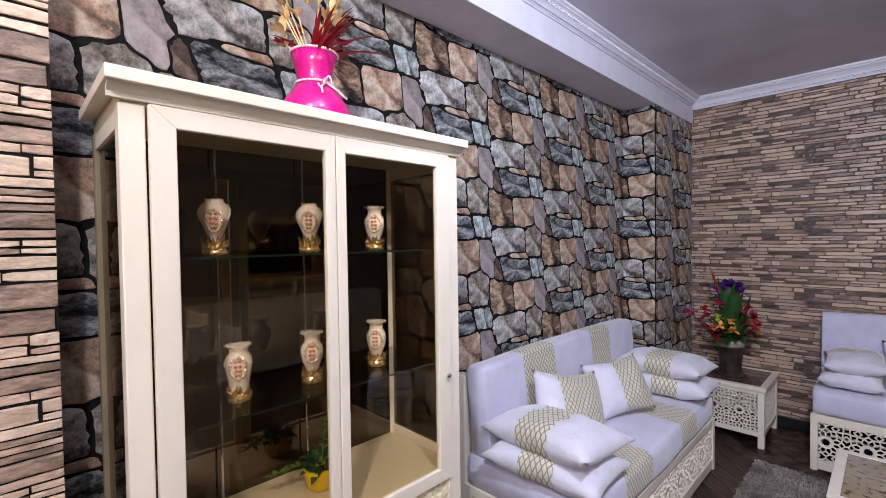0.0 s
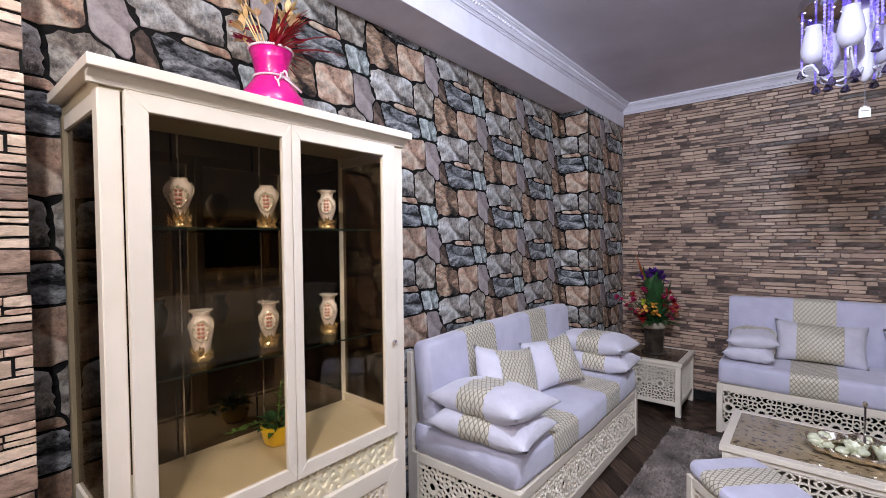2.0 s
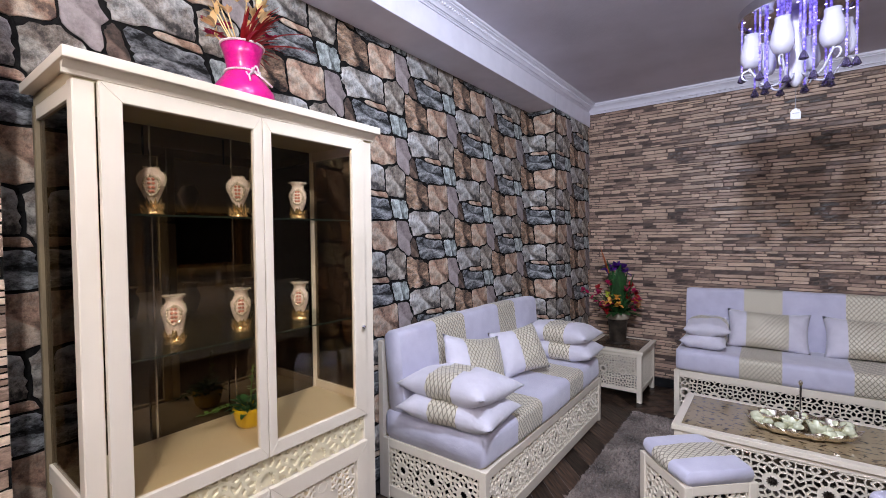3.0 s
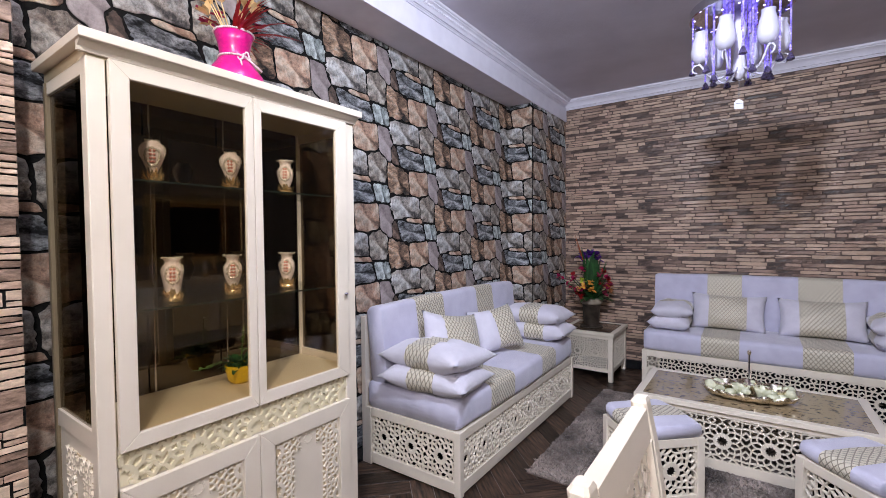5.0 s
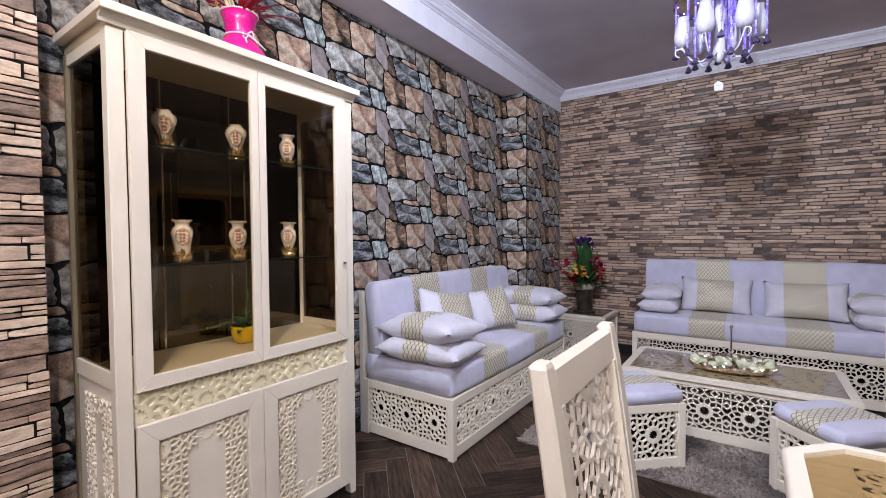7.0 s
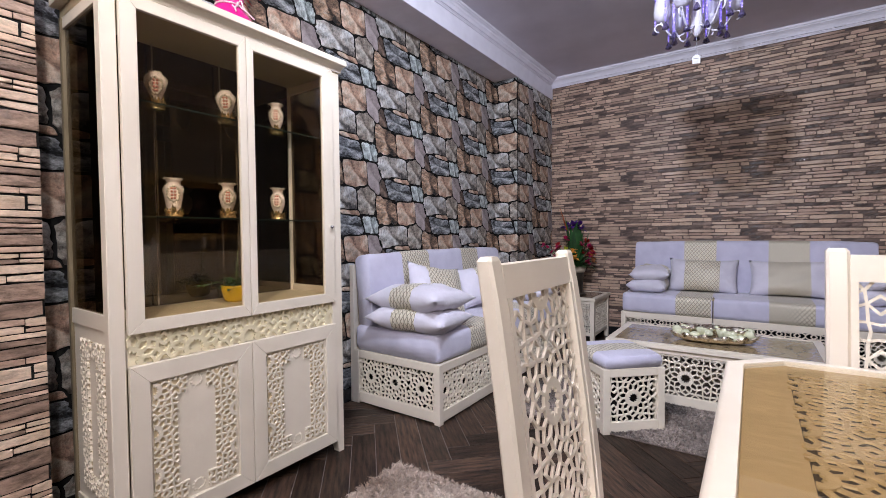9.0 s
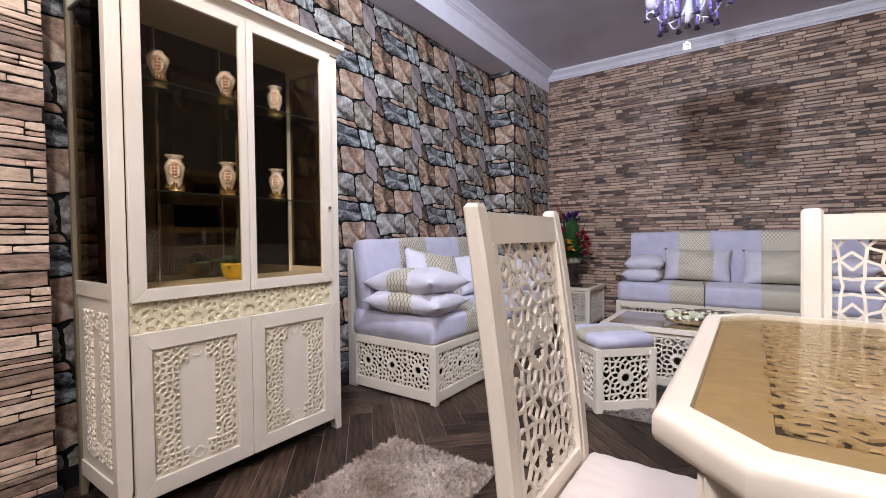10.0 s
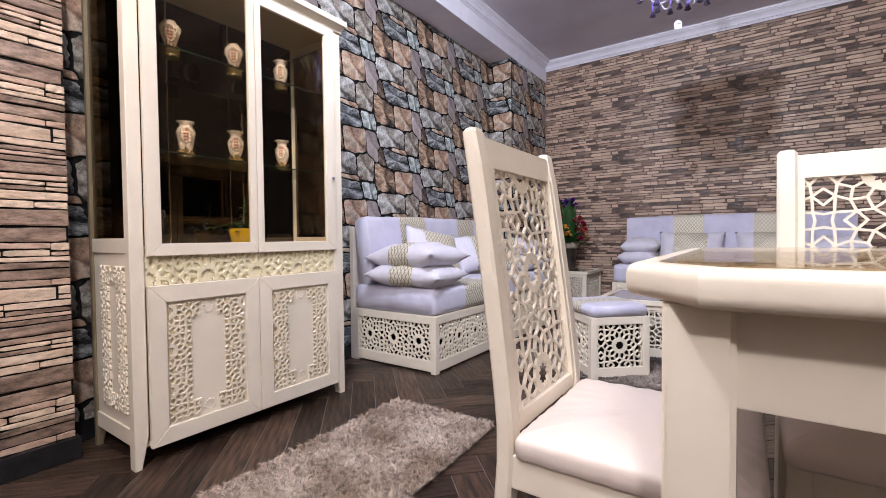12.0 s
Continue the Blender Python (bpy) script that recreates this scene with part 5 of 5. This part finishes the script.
    mid_x, mid_y = (np.floor(x / tuft) + rs.uniform(0.2, 0.8, many)[cell]) * tuft, (np.floor(y / tuft) + rs.uniform(0.2, 0.8, many)[cell]) * tuft
    pull_x, pull_y = 0.55 * (mid_x - x) + shift_x[cell], 0.55 * (mid_y - y) + shift_y[cell]
    hgt = rs.uniform(0.5, 1.0, count) * length * 0.8 * tall[cell]
    wid = rs.uniform(*thick, count)
    dx, dy = np.cos(a), np.sin(a)
    v = np.zeros((count, 5, 3))
    v[:, 0] = np.stack([x - dy * wid, y + dx * wid, np.full(count, base_h - 0.001)], 1)
    v[:, 1] = np.stack([x + dy * wid, y - dx * wid, np.full(count, base_h - 0.001)], 1)
    mx, my, mz = x + (dx * lean + pull_x) * 0.4, y + (dy * lean + pull_y) * 0.4, base_h + hgt * 0.65
    v[:, 2] = np.stack([mx + dy * wid, my - dx * wid, mz], 1)
    v[:, 3] = np.stack([mx - dy * wid, my + dx * wid, mz], 1)
    v[:, 4] = np.stack([x + dx * lean + pull_x, y + dy * lean + pull_y, base_h + hgt], 1)
    faces = []
    for k in range(count):
        b = 5 * k
        faces += [(b, b + 1, b + 2, b + 3), (b + 3, b + 2, b + 4)]
    me = bpy.data.meshes.new("shag")
    me.from_pydata(v.reshape(-1, 3).tolist(), [], faces)
    me.materials.append(material)
    pile = new("shag", me)
    pile.parent = ob
    tagged(pile, kind="stuff")
    return ob


shag("shaggy_rug", pose(0.876, -0.733, 0, 0, 0, 2.3), 0.55, 1.69, 135000, 0.029, RUG, "beige long-pile shaggy runner on the dark floor", 3, thick=(0.0007, 0.0015), tuft=0.015)
shag("shaggy_carpet", pose(0.905, 1.85, 0), 2.1, 1.65, 150000, 0.02, GREY_SHAG, "grey-brown short shaggy carpet under the coffee table", 4)

# ---- chandelier ----
ch = thing("chandelier", pose(CHAND[0], CHAND[1], 0), "chrome chandelier with white tulip shades and violet crystal strings", "lamp")
part("canopy", lathe([(0.004, 2.871), (0.075, 2.871), (0.08, 2.862), (0.07, 2.845), (0.012, 2.835), (0.004, 2.835)], 32), CHROME, ch, "ceiling canopy", smooth=True)
part("stem", tube([(0, 0, 2.84), (0, 0, 2.53)], 0.009, 10), CHROME, ch, smooth=True)
part("drum", lathe([(0.004, 2.535), (0.216, 2.535), (0.222, 2.529), (0.222, 2.488), (0.216, 2.486), (0.2145, 2.50)], 56), CHROME, ch, "thin mirrored drum", smooth=False)
part("drum_lining", lathe([(0.214, 2.502), (0.213, 2.526), (0.02, 2.527)], 48), DRUM_IN, ch, "dark violet lining")
for k in range(20):
    r = 0.197 if k < 12 else 0.1
    a = radians(30 * k + 4) if k < 12 else radians(45 * k)
    part("led_bulb", blob((r * math.cos(a), r * math.sin(a), 2.505), 0.0075, sub=2), BLUE_LED, ch, smooth=True)
part("column", lathe([(0.02, 2.52), (0.022, 2.45), (0.035, 2.40), (0.02, 2.35), (0.03, 2.22), (0.034, 2.20), (0.02, 2.175), (0.010, 2.16)], 20), ARM_WHITE, ch, smooth=True)
for k in range(6):
    a = radians(60 * k + 12)
    c, s = math.cos(a), math.sin(a)
    pts = []
    for t in (j / 12 for j in range(13)):
        r = 0.03 + 0.155 * t
        z = 2.212 - 0.035 * math.sin(math.pi * min(1, t * 1.25)) + 0.075 * max(0, t - 0.6) ** 2 / 0.16
        pts.append((r * c, r * s, z))
    arm = part("arm", tube(pts, 0.0052, 8), ARM_WHITE, ch, smooth=True)
    curl = [((0.185 + 0.022 * math.sin(b)) * c, (0.185 + 0.022 * math.sin(b)) * s, 2.238 - 0.022 * math.cos(b)) for b in (j * 0.45 for j in range(11))]
    part("curl", tube(curl, 0.0045, 6), ARM_WHITE, arm, smooth=True)
    sh = lathe([(0.012, 2.268), (0.030, 2.276), (0.042, 2.300), (0.0445, 2.325), (0.037, 2.375), (0.028, 2.405), (0.030, 2.424), (0.026, 2.423), (0.031, 2.375), (0.038, 2.325), (0.02, 2.285)], 24)
    part("shade", moved(sh, pose(0.17 * c, 0.17 * s, 0)), SHADE, ch, "white opal tulip shade", smooth=True)
rng = random.Random(2)
for k in range(16):
    a = radians(22.5 * k + 5)
    r = 0.205 if k % 2 == 0 else 0.12
    z1 = 2.255 if k % 4 == 0 else (2.195 if k % 2 else 2.215)
    beads = bmesh.new()
    z = 2.515
    while z > z1:
        blob((r * math.cos(a), r * math.sin(a), z), 0.0072, (0.8, 0.8, 1.15), into=beads)
        z -= 0.0145
    string = part("crystal_string", beads, CRYSTAL_GLOW, ch)
    drop = lathe([(0.002, 0.0), (0.009, -0.010), (0.019, -0.036), (0.010, -0.041), (0.002, -0.043)], 6)
    part("pendant", moved(drop, pose(r * math.cos(a), r * math.sin(a), z1)), PENDANT, string)
for k in range(12):
    a = radians(30 * k + 9)
    beads = bmesh.new()
    z = 2.515
    z1 = rng.uniform(2.3, 2.42)
    while z > z1:
        blob((0.07 * math.cos(a), 0.07 * math.sin(a), z), 0.0072, (0.8, 0.8, 1.15), into=beads)
        z -= 0.0145
    part("crystal_string", beads, CRYSTAL_GLOW, ch)
tag = thing("price_tag", pose(CHAND[0], CHAND[1] - 0.01, 2.035, 0, 0, 20), "small white paper tag hanging from the chandelier", "tag")
bm = box(-0.020, 0.020, -0.001, 0.001, -0.024, 0.012)
merge(bm, box(-0.015, 0.015, -0.001, 0.001, 0.012, 0.019))
merge(bm, box(-0.006, 0.006, -0.001, 0.001, 0.019, 0.024))
part("card", bm, PAPER, tag)
part("print_bar", box(-0.014, 0.014, -0.002, -0.0014, 0.002, 0.005), INK, tag)
part("thread", tube([(0, 0, 0.02), (0, 0, 0.12)], 0.0012, 5), INK, tag)

tv = thing("television", pose(X_E - 0.05, 1.75, 1.05, 0, 0, -90), "dark television screen in a wide gold-cream frame on the wall", "television")
for bm in mitred_frame(-1.40, 0.0, 0.0, 0.86, 0.09, 0.09, 0.09, 0.09, -0.03, 0.045):
    part("frame", bm, GOLD_FRAME, tv)
part("screen", box(-1.318, -0.082, 0.0, 0.02, 0.082, 0.778), SCREEN, tv, "glossy black screen")

side = thing("sideboard", pose(X_E - 0.01, 3.55, 0, 0, 0, -90) @ pose(0, -0.42, 0), "long cream sideboard with panelled doors below the television", "sideboard")
part("top", box(-0.01, 2.41, -0.01, 0.41, 0.86, 0.89, 0.004), CREAM, side)
part("carcass", box(0.01, 2.39, 0.02, 0.40, 0.08, 0.86), CREAM_IN, side)
for k in range(4):
    x0, x1 = 0.02 + 0.59 * k, 0.60 + 0.59 * k
    door = thing("door", Matrix(), "", "")
    door.parent = side
    for bm in mitred_frame(x0, x1, 0.10, 0.66, 0.06, 0.06, 0.06, 0.06, 0.0, 0.018):
        part("door_rail", bm, CREAM, door)
    part("door_panel", box(x0 + 0.058, x1 - 0.058, 0.008, 0.016, 0.158, 0.602), CREAM_IN, door)
    part("drawer", box(x0, x1, 0.0, 0.018, 0.67, 0.845, 0.003), CREAM, side)
for x0 in (0.02, 2.33):
    for y0 in (0.03, 0.34):
        part("leg", box(x0, x0 + 0.05, y0, y0 + 0.05, 0, 0.08), CREAM, side)
for y, kind in ((1.75, 1), (2.35, 2), (2.85, 0)):
    tagged(ornate_vase(kind, pose(X_E - 0.22, y, 0.89, 0, 0, -60), 0.20), "small rose porcelain vase with silver-gilt ornaments on the sideboard", group="vases on the sideboard")

# ---- unseen fixtures added over the lights ----
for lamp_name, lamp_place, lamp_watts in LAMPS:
    ob = thing("ceiling_lamp", pose(lamp_place[0], lamp_place[1], Z_C), "unseen plain white ceiling plate and stem added over a light", "lamp", "ceiling lamps")
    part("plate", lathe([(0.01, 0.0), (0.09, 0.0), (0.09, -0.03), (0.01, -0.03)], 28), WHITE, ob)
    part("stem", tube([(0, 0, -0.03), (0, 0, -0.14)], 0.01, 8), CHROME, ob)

# ---- wall and floor pieces ----


# kind, centre (along the wall, up), width, height, shear, taper of the nine stones of one repeat
REPEAT = [("orange", 0.0, 0.0, 0.195, 0.175, -0.05, 0.1), ("lilac", 0.180, -0.012, 0.125, 0.205, -0.2, -0.25), ("streak", -0.225, 0.005, 0.205, 0.195, -0.12, 0.0),
          ("pale", -0.165, -0.172, 0.325, 0.155, 0.03, 0.0), ("tan", 0.102, -0.180, 0.165, 0.195, -0.06, 0.1), ("slate", -0.095, -0.342, 0.285, 0.145, -0.1, -0.1),
          ("aqua", 0.140, -0.345, 0.140, 0.130, -0.3, 0.0), ("orange", -0.055, -0.263, 0.165, 0.034, -0.2, 0.0), ("brown", -0.262, -0.335, 0.085, 0.125, -0.4, 0.0)]
PW, PH = 0.523, 0.502
spread = [(k, cy + i * PW, cz + j * PH + (PH / 2 if i % 2 else 0)) for k, (kind, cy, cz, w, h, sh_, tp) in enumerate(REPEAT) for i in range(-2, 3) for j in range(-2, 4)]


def reach(k, dy, dz):
    """How far a place lies from stone k's middle, as a share of the stone's half size."""
    kind, cy, cz, w, h, shear, taper = REPEAT[k]
    u = (dy - shear * dz) / (1 + taper * dz / h)
    v = dz - 0.25 * shear * dy
    return ((abs(u) / (0.5 * w)) ** 5 + (abs(v) / (0.5 * h)) ** 5) ** 0.2


def stone_mesh(k, seed, proud=0.005):
    """Stone k of the repeat, packed against its neighbours, in the plane y-z and facing +x."""
    rng_ = random.Random(seed)
    kind, cy, cz, w, h, shear, taper = REPEAT[k]
    near_ = [(q, y - cy, z - cz) for q, y, z in spread if abs(y - cy) < 0.5 and abs(z - cz) < 0.45 and (q, y, z) != (k, cy, cz)]
    n = 36
    ring = []
    ragged = {"lilac": 0.004, "orange": 0.016, "pale": 0.028, "tan": 0.03}.get(kind, 0.05)
    for j in range(n):
        a = 2 * math.pi * j / n
        # more rays towards the short ends of a long stone
        c, s = math.cos(a) * w, math.sin(a) * h
        d = math.hypot(c, s)
        c, s = c / d, s / d
        r = 0.004
        while r < 0.3:
            y, z = r * c, r * s
            own = reach(k, y, z)
            if own > 1.3 or any(reach(q, y - oy, z - oz) < own for q, oy, oz in near_):
                break
            r += 0.0015
        r = max(0.006, r - (0.0052 if kind in ('lilac', 'orange') else 0.0075))
        r *= 1 + rng_.uniform(-ragged, ragged * 0.5) - (0.16 * rng_.random() if kind not in ("lilac", "orange") and rng_.random() < 0.22 else 0)
        ring.append((r * c, r * s))
    bm = bmesh.new()
    loops = []
    for x, sc, rough_ in ((0.0, 1.0, 0.0), (proud * 0.9, 0.995, 0.0004), (proud, 0.97, 0.0008), (proud * 1.1, 0.62, 0.0016), (proud * 1.15, 0.28, 0.0012)):
        loops.append([bm.verts.new((x + rng_.uniform(-rough_, rough_), y * sc, z * sc)) for y, z in ring])
    for a, b in zip(loops, loops[1:]):
        for j in range(n):
            bm.faces.new((a[j], a[(j + 1) % n], b[(j + 1) % n], b[j]))
    c = bm.verts.new((proud * 1.1, 0, 0))
    for j in range(n):
        bm.faces.new((loops[-1][j], loops[-1][(j + 1) % n], c))
    bmesh.ops.recalc_face_normals(bm, faces=bm.faces[:])
    return put_mesh("stone", bm, STONE[kind], smooth=True)


stone_data = [stone_mesh(k, 40 + k) for k in range(len(REPEAT))]


def paper_stones(parent, y_of, x, y0, y1, z0, z1, limit, face="x"):
    """Lay the repeat over a wall; stones that cross its edge are cut to it."""
    made = 0
    spots = []
    for i in range(-6, 14):
        for j in range(-3, 8):
            for k, (kind, cy, cz, w, h, sh_, tp) in enumerate(REPEAT):
                spots.append((2.018 + i * PW + cy, 2.257 - 4 * PH + j * PH + (PH / 2 if i % 2 else 0) + cz, k))
    for y, z, k in spots:
        w, h = REPEAT[k][3] / 2 + 0.02, REPEAT[k][4] / 2 + 0.02
        if y + w < y0 or y - w > y1 or z + h < z0 or z - h > z1:
            continue
        inside = y - w > y0 and y + w < y1 and z - h > z0 and z + h < z1
        m = y_of(y, z)
        if inside and made < limit:
            ob = new("stone", stone_data[k])
            ob.parent = parent
            ob.matrix_basis = m
            made += 1
        else:
            bm = bmesh.new()
            bm.from_mesh(stone_data[k])
            for co, no in (((0, y0 - y, 0), (0, -1, 0)), ((0, y1 - y, 0), (0, 1, 0)), ((0, 0, z0 - z), (0, 0, -1)), ((0, 0, z1 - z), (0, 0, 1))):
                bmesh.ops.bisect_plane(bm, geom=bm.verts[:] + bm.edges[:] + bm.faces[:], plane_co=co, plane_no=no, clear_outer=True)
            if len(bm.faces):
                me = bpy.data.meshes.new("stone_cut")
                bm.to_mesh(me)
                me.materials.append(STONE[REPEAT[k][0]])
                ob = new("stone", me)
                ob.parent = parent
                ob.matrix_basis = m
            bm.free()


paper_stones(wall_stone, lambda y, z: pose(0.0, y, z), 0, PIER_Y, PIL_Y, 0.085, Z_B, 1000)
paper_stones(wall_pillar, lambda y, z: pose(PIL_X, y, z), 0, PIL_Y, Y_N, 0.085, Z_B, 1000)
paper_stones(wall_pillar, lambda y, z: pose(y - PIL_Y, PIL_Y, z, 0, 0, -90), 0, PIL_Y + 0.0, PIL_Y + PIL_X, 0.085, Z_B, 1000)


def ledge_layout(seed, width, height, heights=(0.036, 0.044, 0.050, 0.056, 0.064), size=1.0, halves=0.62):
    """Courses of long thin stones that fill one repeat of the paper."""
    rng_ = random.Random(seed)
    out, z = [], 0.0
    while z < height - 0.012:
        h = rng_.choice(heights)
        if z + h > height - 0.02:
            h = height - z
        x = rng_.uniform(-0.2, 0.0)
        first = x
        while x < first + width - 0.05:
            w = size * rng_.choice((0.09, 0.14, 0.2, 0.27, 0.36)) * rng_.uniform(0.85, 1.2)
            if x + w > first + width - 0.07:
                w = first + width - x
            dark = rng_.random()
            k = 3 if dark < 0.17 else (2 if dark < 0.34 else (1 if dark < 0.62 else 0))
            if h > 0.03 and rng_.random() < halves:
                cut = rng_.uniform(0.3, 0.55) * h
                part_w = w * rng_.choice((1.0, 1.0, 0.45, 0.6))
                out.append((x, z, part_w, cut, rng_.choice((1, 2, 2, 3, 1))))
                if part_w < w:
                    out.append((x + part_w, z, w - part_w, cut, rng_.choice((0, 1, 2))))
                out.append((x, z + cut, w, h - cut, k))
            else:
                out.append((x, z, w, h, k))
            x += w
        z += h
    return out


def ledge_mesh(w, h, seed, material, tight=0.0, proud=(0.003, 0.009)):
    """One split-faced ledge stone in the plane x-z that faces -y."""
    rng_ = random.Random(seed)
    j = 0.001
    n = 7
    top, low = [], []
    tilt, tilt_low = rng_.uniform(-0.13, 0.13) * h, rng_.uniform(-0.11, 0.11) * h
    for k in range(n + 1):
        x = j + (w - 2 * j) * k / n
        lean = (k / n - 0.5) * tilt
        top.append((x, h - j + lean - abs(tilt) / 2 - rng_.uniform(0, 0.003) - (rng_.uniform(0, 0.006) if k in (0, n) else 0)))
        low.append((x, j + (k / n - 0.5) * tilt_low + abs(tilt_low) / 2 + rng_.uniform(0, 0.003) + (rng_.uniform(0, 0.006) if k in (0, n) else 0)))
    bm = bmesh.new()
    up, down, l_, r_in = rng_.choice((0, 0, 0, 0, 0.005)), rng_.choice((0, 0, 0, 0, 0.004)), rng_.choice((0, 0, 0.002, 0.007)), rng_.choice((0, 0, 0.002, 0.007))
    if tight:
        up, down = up * (1 - tight), down * (1 - tight)
        l_, r_in = l_ * (1 - 0.6 * tight), r_in * (1 - 0.6 * tight)
        top, low = [(x, z + 0.3 * tight * (h - z)) for x, z in top], [(x, z * (1 - 0.3 * tight)) for x, z in low]
    if h > 0.026:
        top, low = [(x, z - up) for x, z in top], [(x, z + down) for x, z in low]
    top, low = ([(l_ + x * (w - l_ - r_in) / w, z) for x, z in side] for side in (top, low))
    p = rng_.uniform(*proud)
    rowsv = []
    for y, s in ((0.0, 1.0), (-p * 0.8, 0.97), (-p, 0.80)):
        rw = []
        for x, z in low + top[::-1]:
            cx, cz = w / 2, h / 2
            rw.append(bm.verts.new((cx + (x - cx) * (1 - (1 - s) * min(1, h / w)), y - (rng_.uniform(-0.0015, 0.0015) if s < 0.9 else 0), cz + (z - cz) * s)))
        rowsv.append(rw)
    m = len(rowsv[0])
    for a, b in zip(rowsv, rowsv[1:]):
        for k in range(m):
            bm.faces.new((a[k], a[(k + 1) % m], b[(k + 1) % m], b[k]))
    last = rowsv[-1]
    for k in range(n):
        bm.faces.new((last[k], last[k + 1], last[m - 2 - k], last[m - 1 - k]))
    bmesh.ops.recalc_face_normals(bm, faces=bm.faces[:])
    return put_mesh("ledge_stone", bm, material)


LW, LH = 0.53, 0.575
layout = ledge_layout(17, LW * 2, LH)
far_layout = ledge_layout(29, LW * 2, LH, (0.024, 0.030, 0.035, 0.041), 0.70, 0.28)
ledge_data = [ledge_mesh(w, h, 100 + k, LEDGE_FAR[c], 0.35, ((0.003, 0.005), (0.0025, 0.004), (0.0012, 0.002), (0.0008, 0.0012))[c]) for k, (x, z, w, h, c) in enumerate(far_layout)]


pier_tone = (0, 0, 1, 2)
pier_data = [ledge_mesh(w, h, 100 + k, LEDGE[pier_tone[c]], 1.0) for k, (x, z, w, h, c) in enumerate(layout)]


def ledge_wall(parent, m, width, z0, z1, limit, shift=0.0, data=ledge_data, stone=LEDGE_FAR, tone=(0, 1, 2, 3), plan=far_layout):
    """Lay the courses over a wall: x along it, facing -y, within the pose m."""
    made = 0
    for i in range(-1, int(width / (2 * LW)) + 2):
        for j in range(0, int((z1 - z0) / LH) + 2):
            for k, (x, z, w, h, c) in enumerate(plan):
                X, Z = shift + x + i * 2 * LW, z0 + z + j * LH
                if X + w < 0.01 or X > width - 0.01 or Z > z1 - 0.01:
                    continue
                if X >= 0 and X + w <= width and Z + h <= z1 and made < limit:
                    ob = new("ledge_stone", data[k])
                    ob.parent = parent
                    ob.matrix_basis = m @ pose(X, 0, Z)
                    made += 1
                    continue
                one = bmesh.new()
                one.from_mesh(data[k])
                moved(one, pose(X, 0, Z))
                for co, no in (((0, 0, 0), (-1, 0, 0)), ((width, 0, 0), (1, 0, 0)), ((0, 0, z1), (0, 0, 1))):
                    bmesh.ops.bisect_plane(one, geom=one.verts[:] + one.edges[:] + one.faces[:], plane_co=co, plane_no=no, clear_outer=True)
                if len(one.faces):
                    part("ledge_stone", moved(one, m), stone[tone[c]], parent)


ledge_wall(wall_pier, pose(PIER_X, -1.6, 0, 0, 0, 90), 1.6 + PIER_Y, 0.085, Z_C, 300, 0.0, pier_data, LEDGE, pier_tone, layout)
ledge_wall(wall_north, pose(PIL_X, Y_N, 0), X_E - PIL_X, 0.085, Z_C - 0.10, 4000, 0.2)

# herringbone floor
PLW, PLL, GAP = 0.12, 0.72, 0.0032


def plank_mesh(w, l):
    bm = box(GAP / 2, w - GAP / 2, GAP / 2, l - GAP / 2, -0.008, 0.0, 0.0012, segments=1)
    return put_mesh("plank", bm, PLANK)


plank_data = plank_mesh(PLW, PLL)
turn = pose(0.9, 0.9, 0, 0, 0, 45)
ratio = int(round(PLL / PLW))
near, far = [], []
for i in range(-90, 90):
    for j in range(-14, 14):
        x, y = (i + j * ratio) * PLW, (i - j * ratio) * PLW
        for m in (turn @ pose(x, y, 0), turn @ pose(x + PLW + PLL, y, 0, 0, 0, 90)):
            c = m @ Vector((PLW / 2, PLL / 2, 0))
            if -0.3 < c.x < X_E + 0.3 and Y_S - 0.3 < c.y < Y_N + 0.3:
                (near if (0 < c.x < 2.4 and -0.8 < c.y < 3.6) else far).append(m)
for m in near[:300]:
    ob = new("plank", plank_data)
    ob.parent = floor
    ob.matrix_basis = m
verts, faces = [], []
vs = [v.co.copy() for v in plank_data.vertices]
fs = [tuple(p.vertices) for p in plank_data.polygons]
for m in near[300:] + far:
    k0 = len(verts)
    verts += [tuple(m @ v) for v in vs]
    faces += [tuple(k0 + q for q in f) for f in fs]
me = bpy.data.meshes.new("plank_rest")
me.from_pydata(verts, [], faces)
bm = bmesh.new()
bm.from_mesh(me)
for co, no in (((-0.1, 0, 0), (-1, 0, 0)), ((X_E + 0.1, 0, 0), (1, 0, 0)), ((0, Y_S - 0.1, 0), (0, -1, 0)), ((0, Y_N + 0.1, 0), (0, 1, 0))):
    bmesh.ops.bisect_plane(bm, geom=bm.verts[:] + bm.edges[:] + bm.faces[:], plane_co=co, plane_no=no, clear_outer=True)
bm.to_mesh(me)
bm.free()
me.materials.append(PLANK_REST)
ob = new("planks", me)
ob.parent = floor
tagged(ob, kind="stuff")
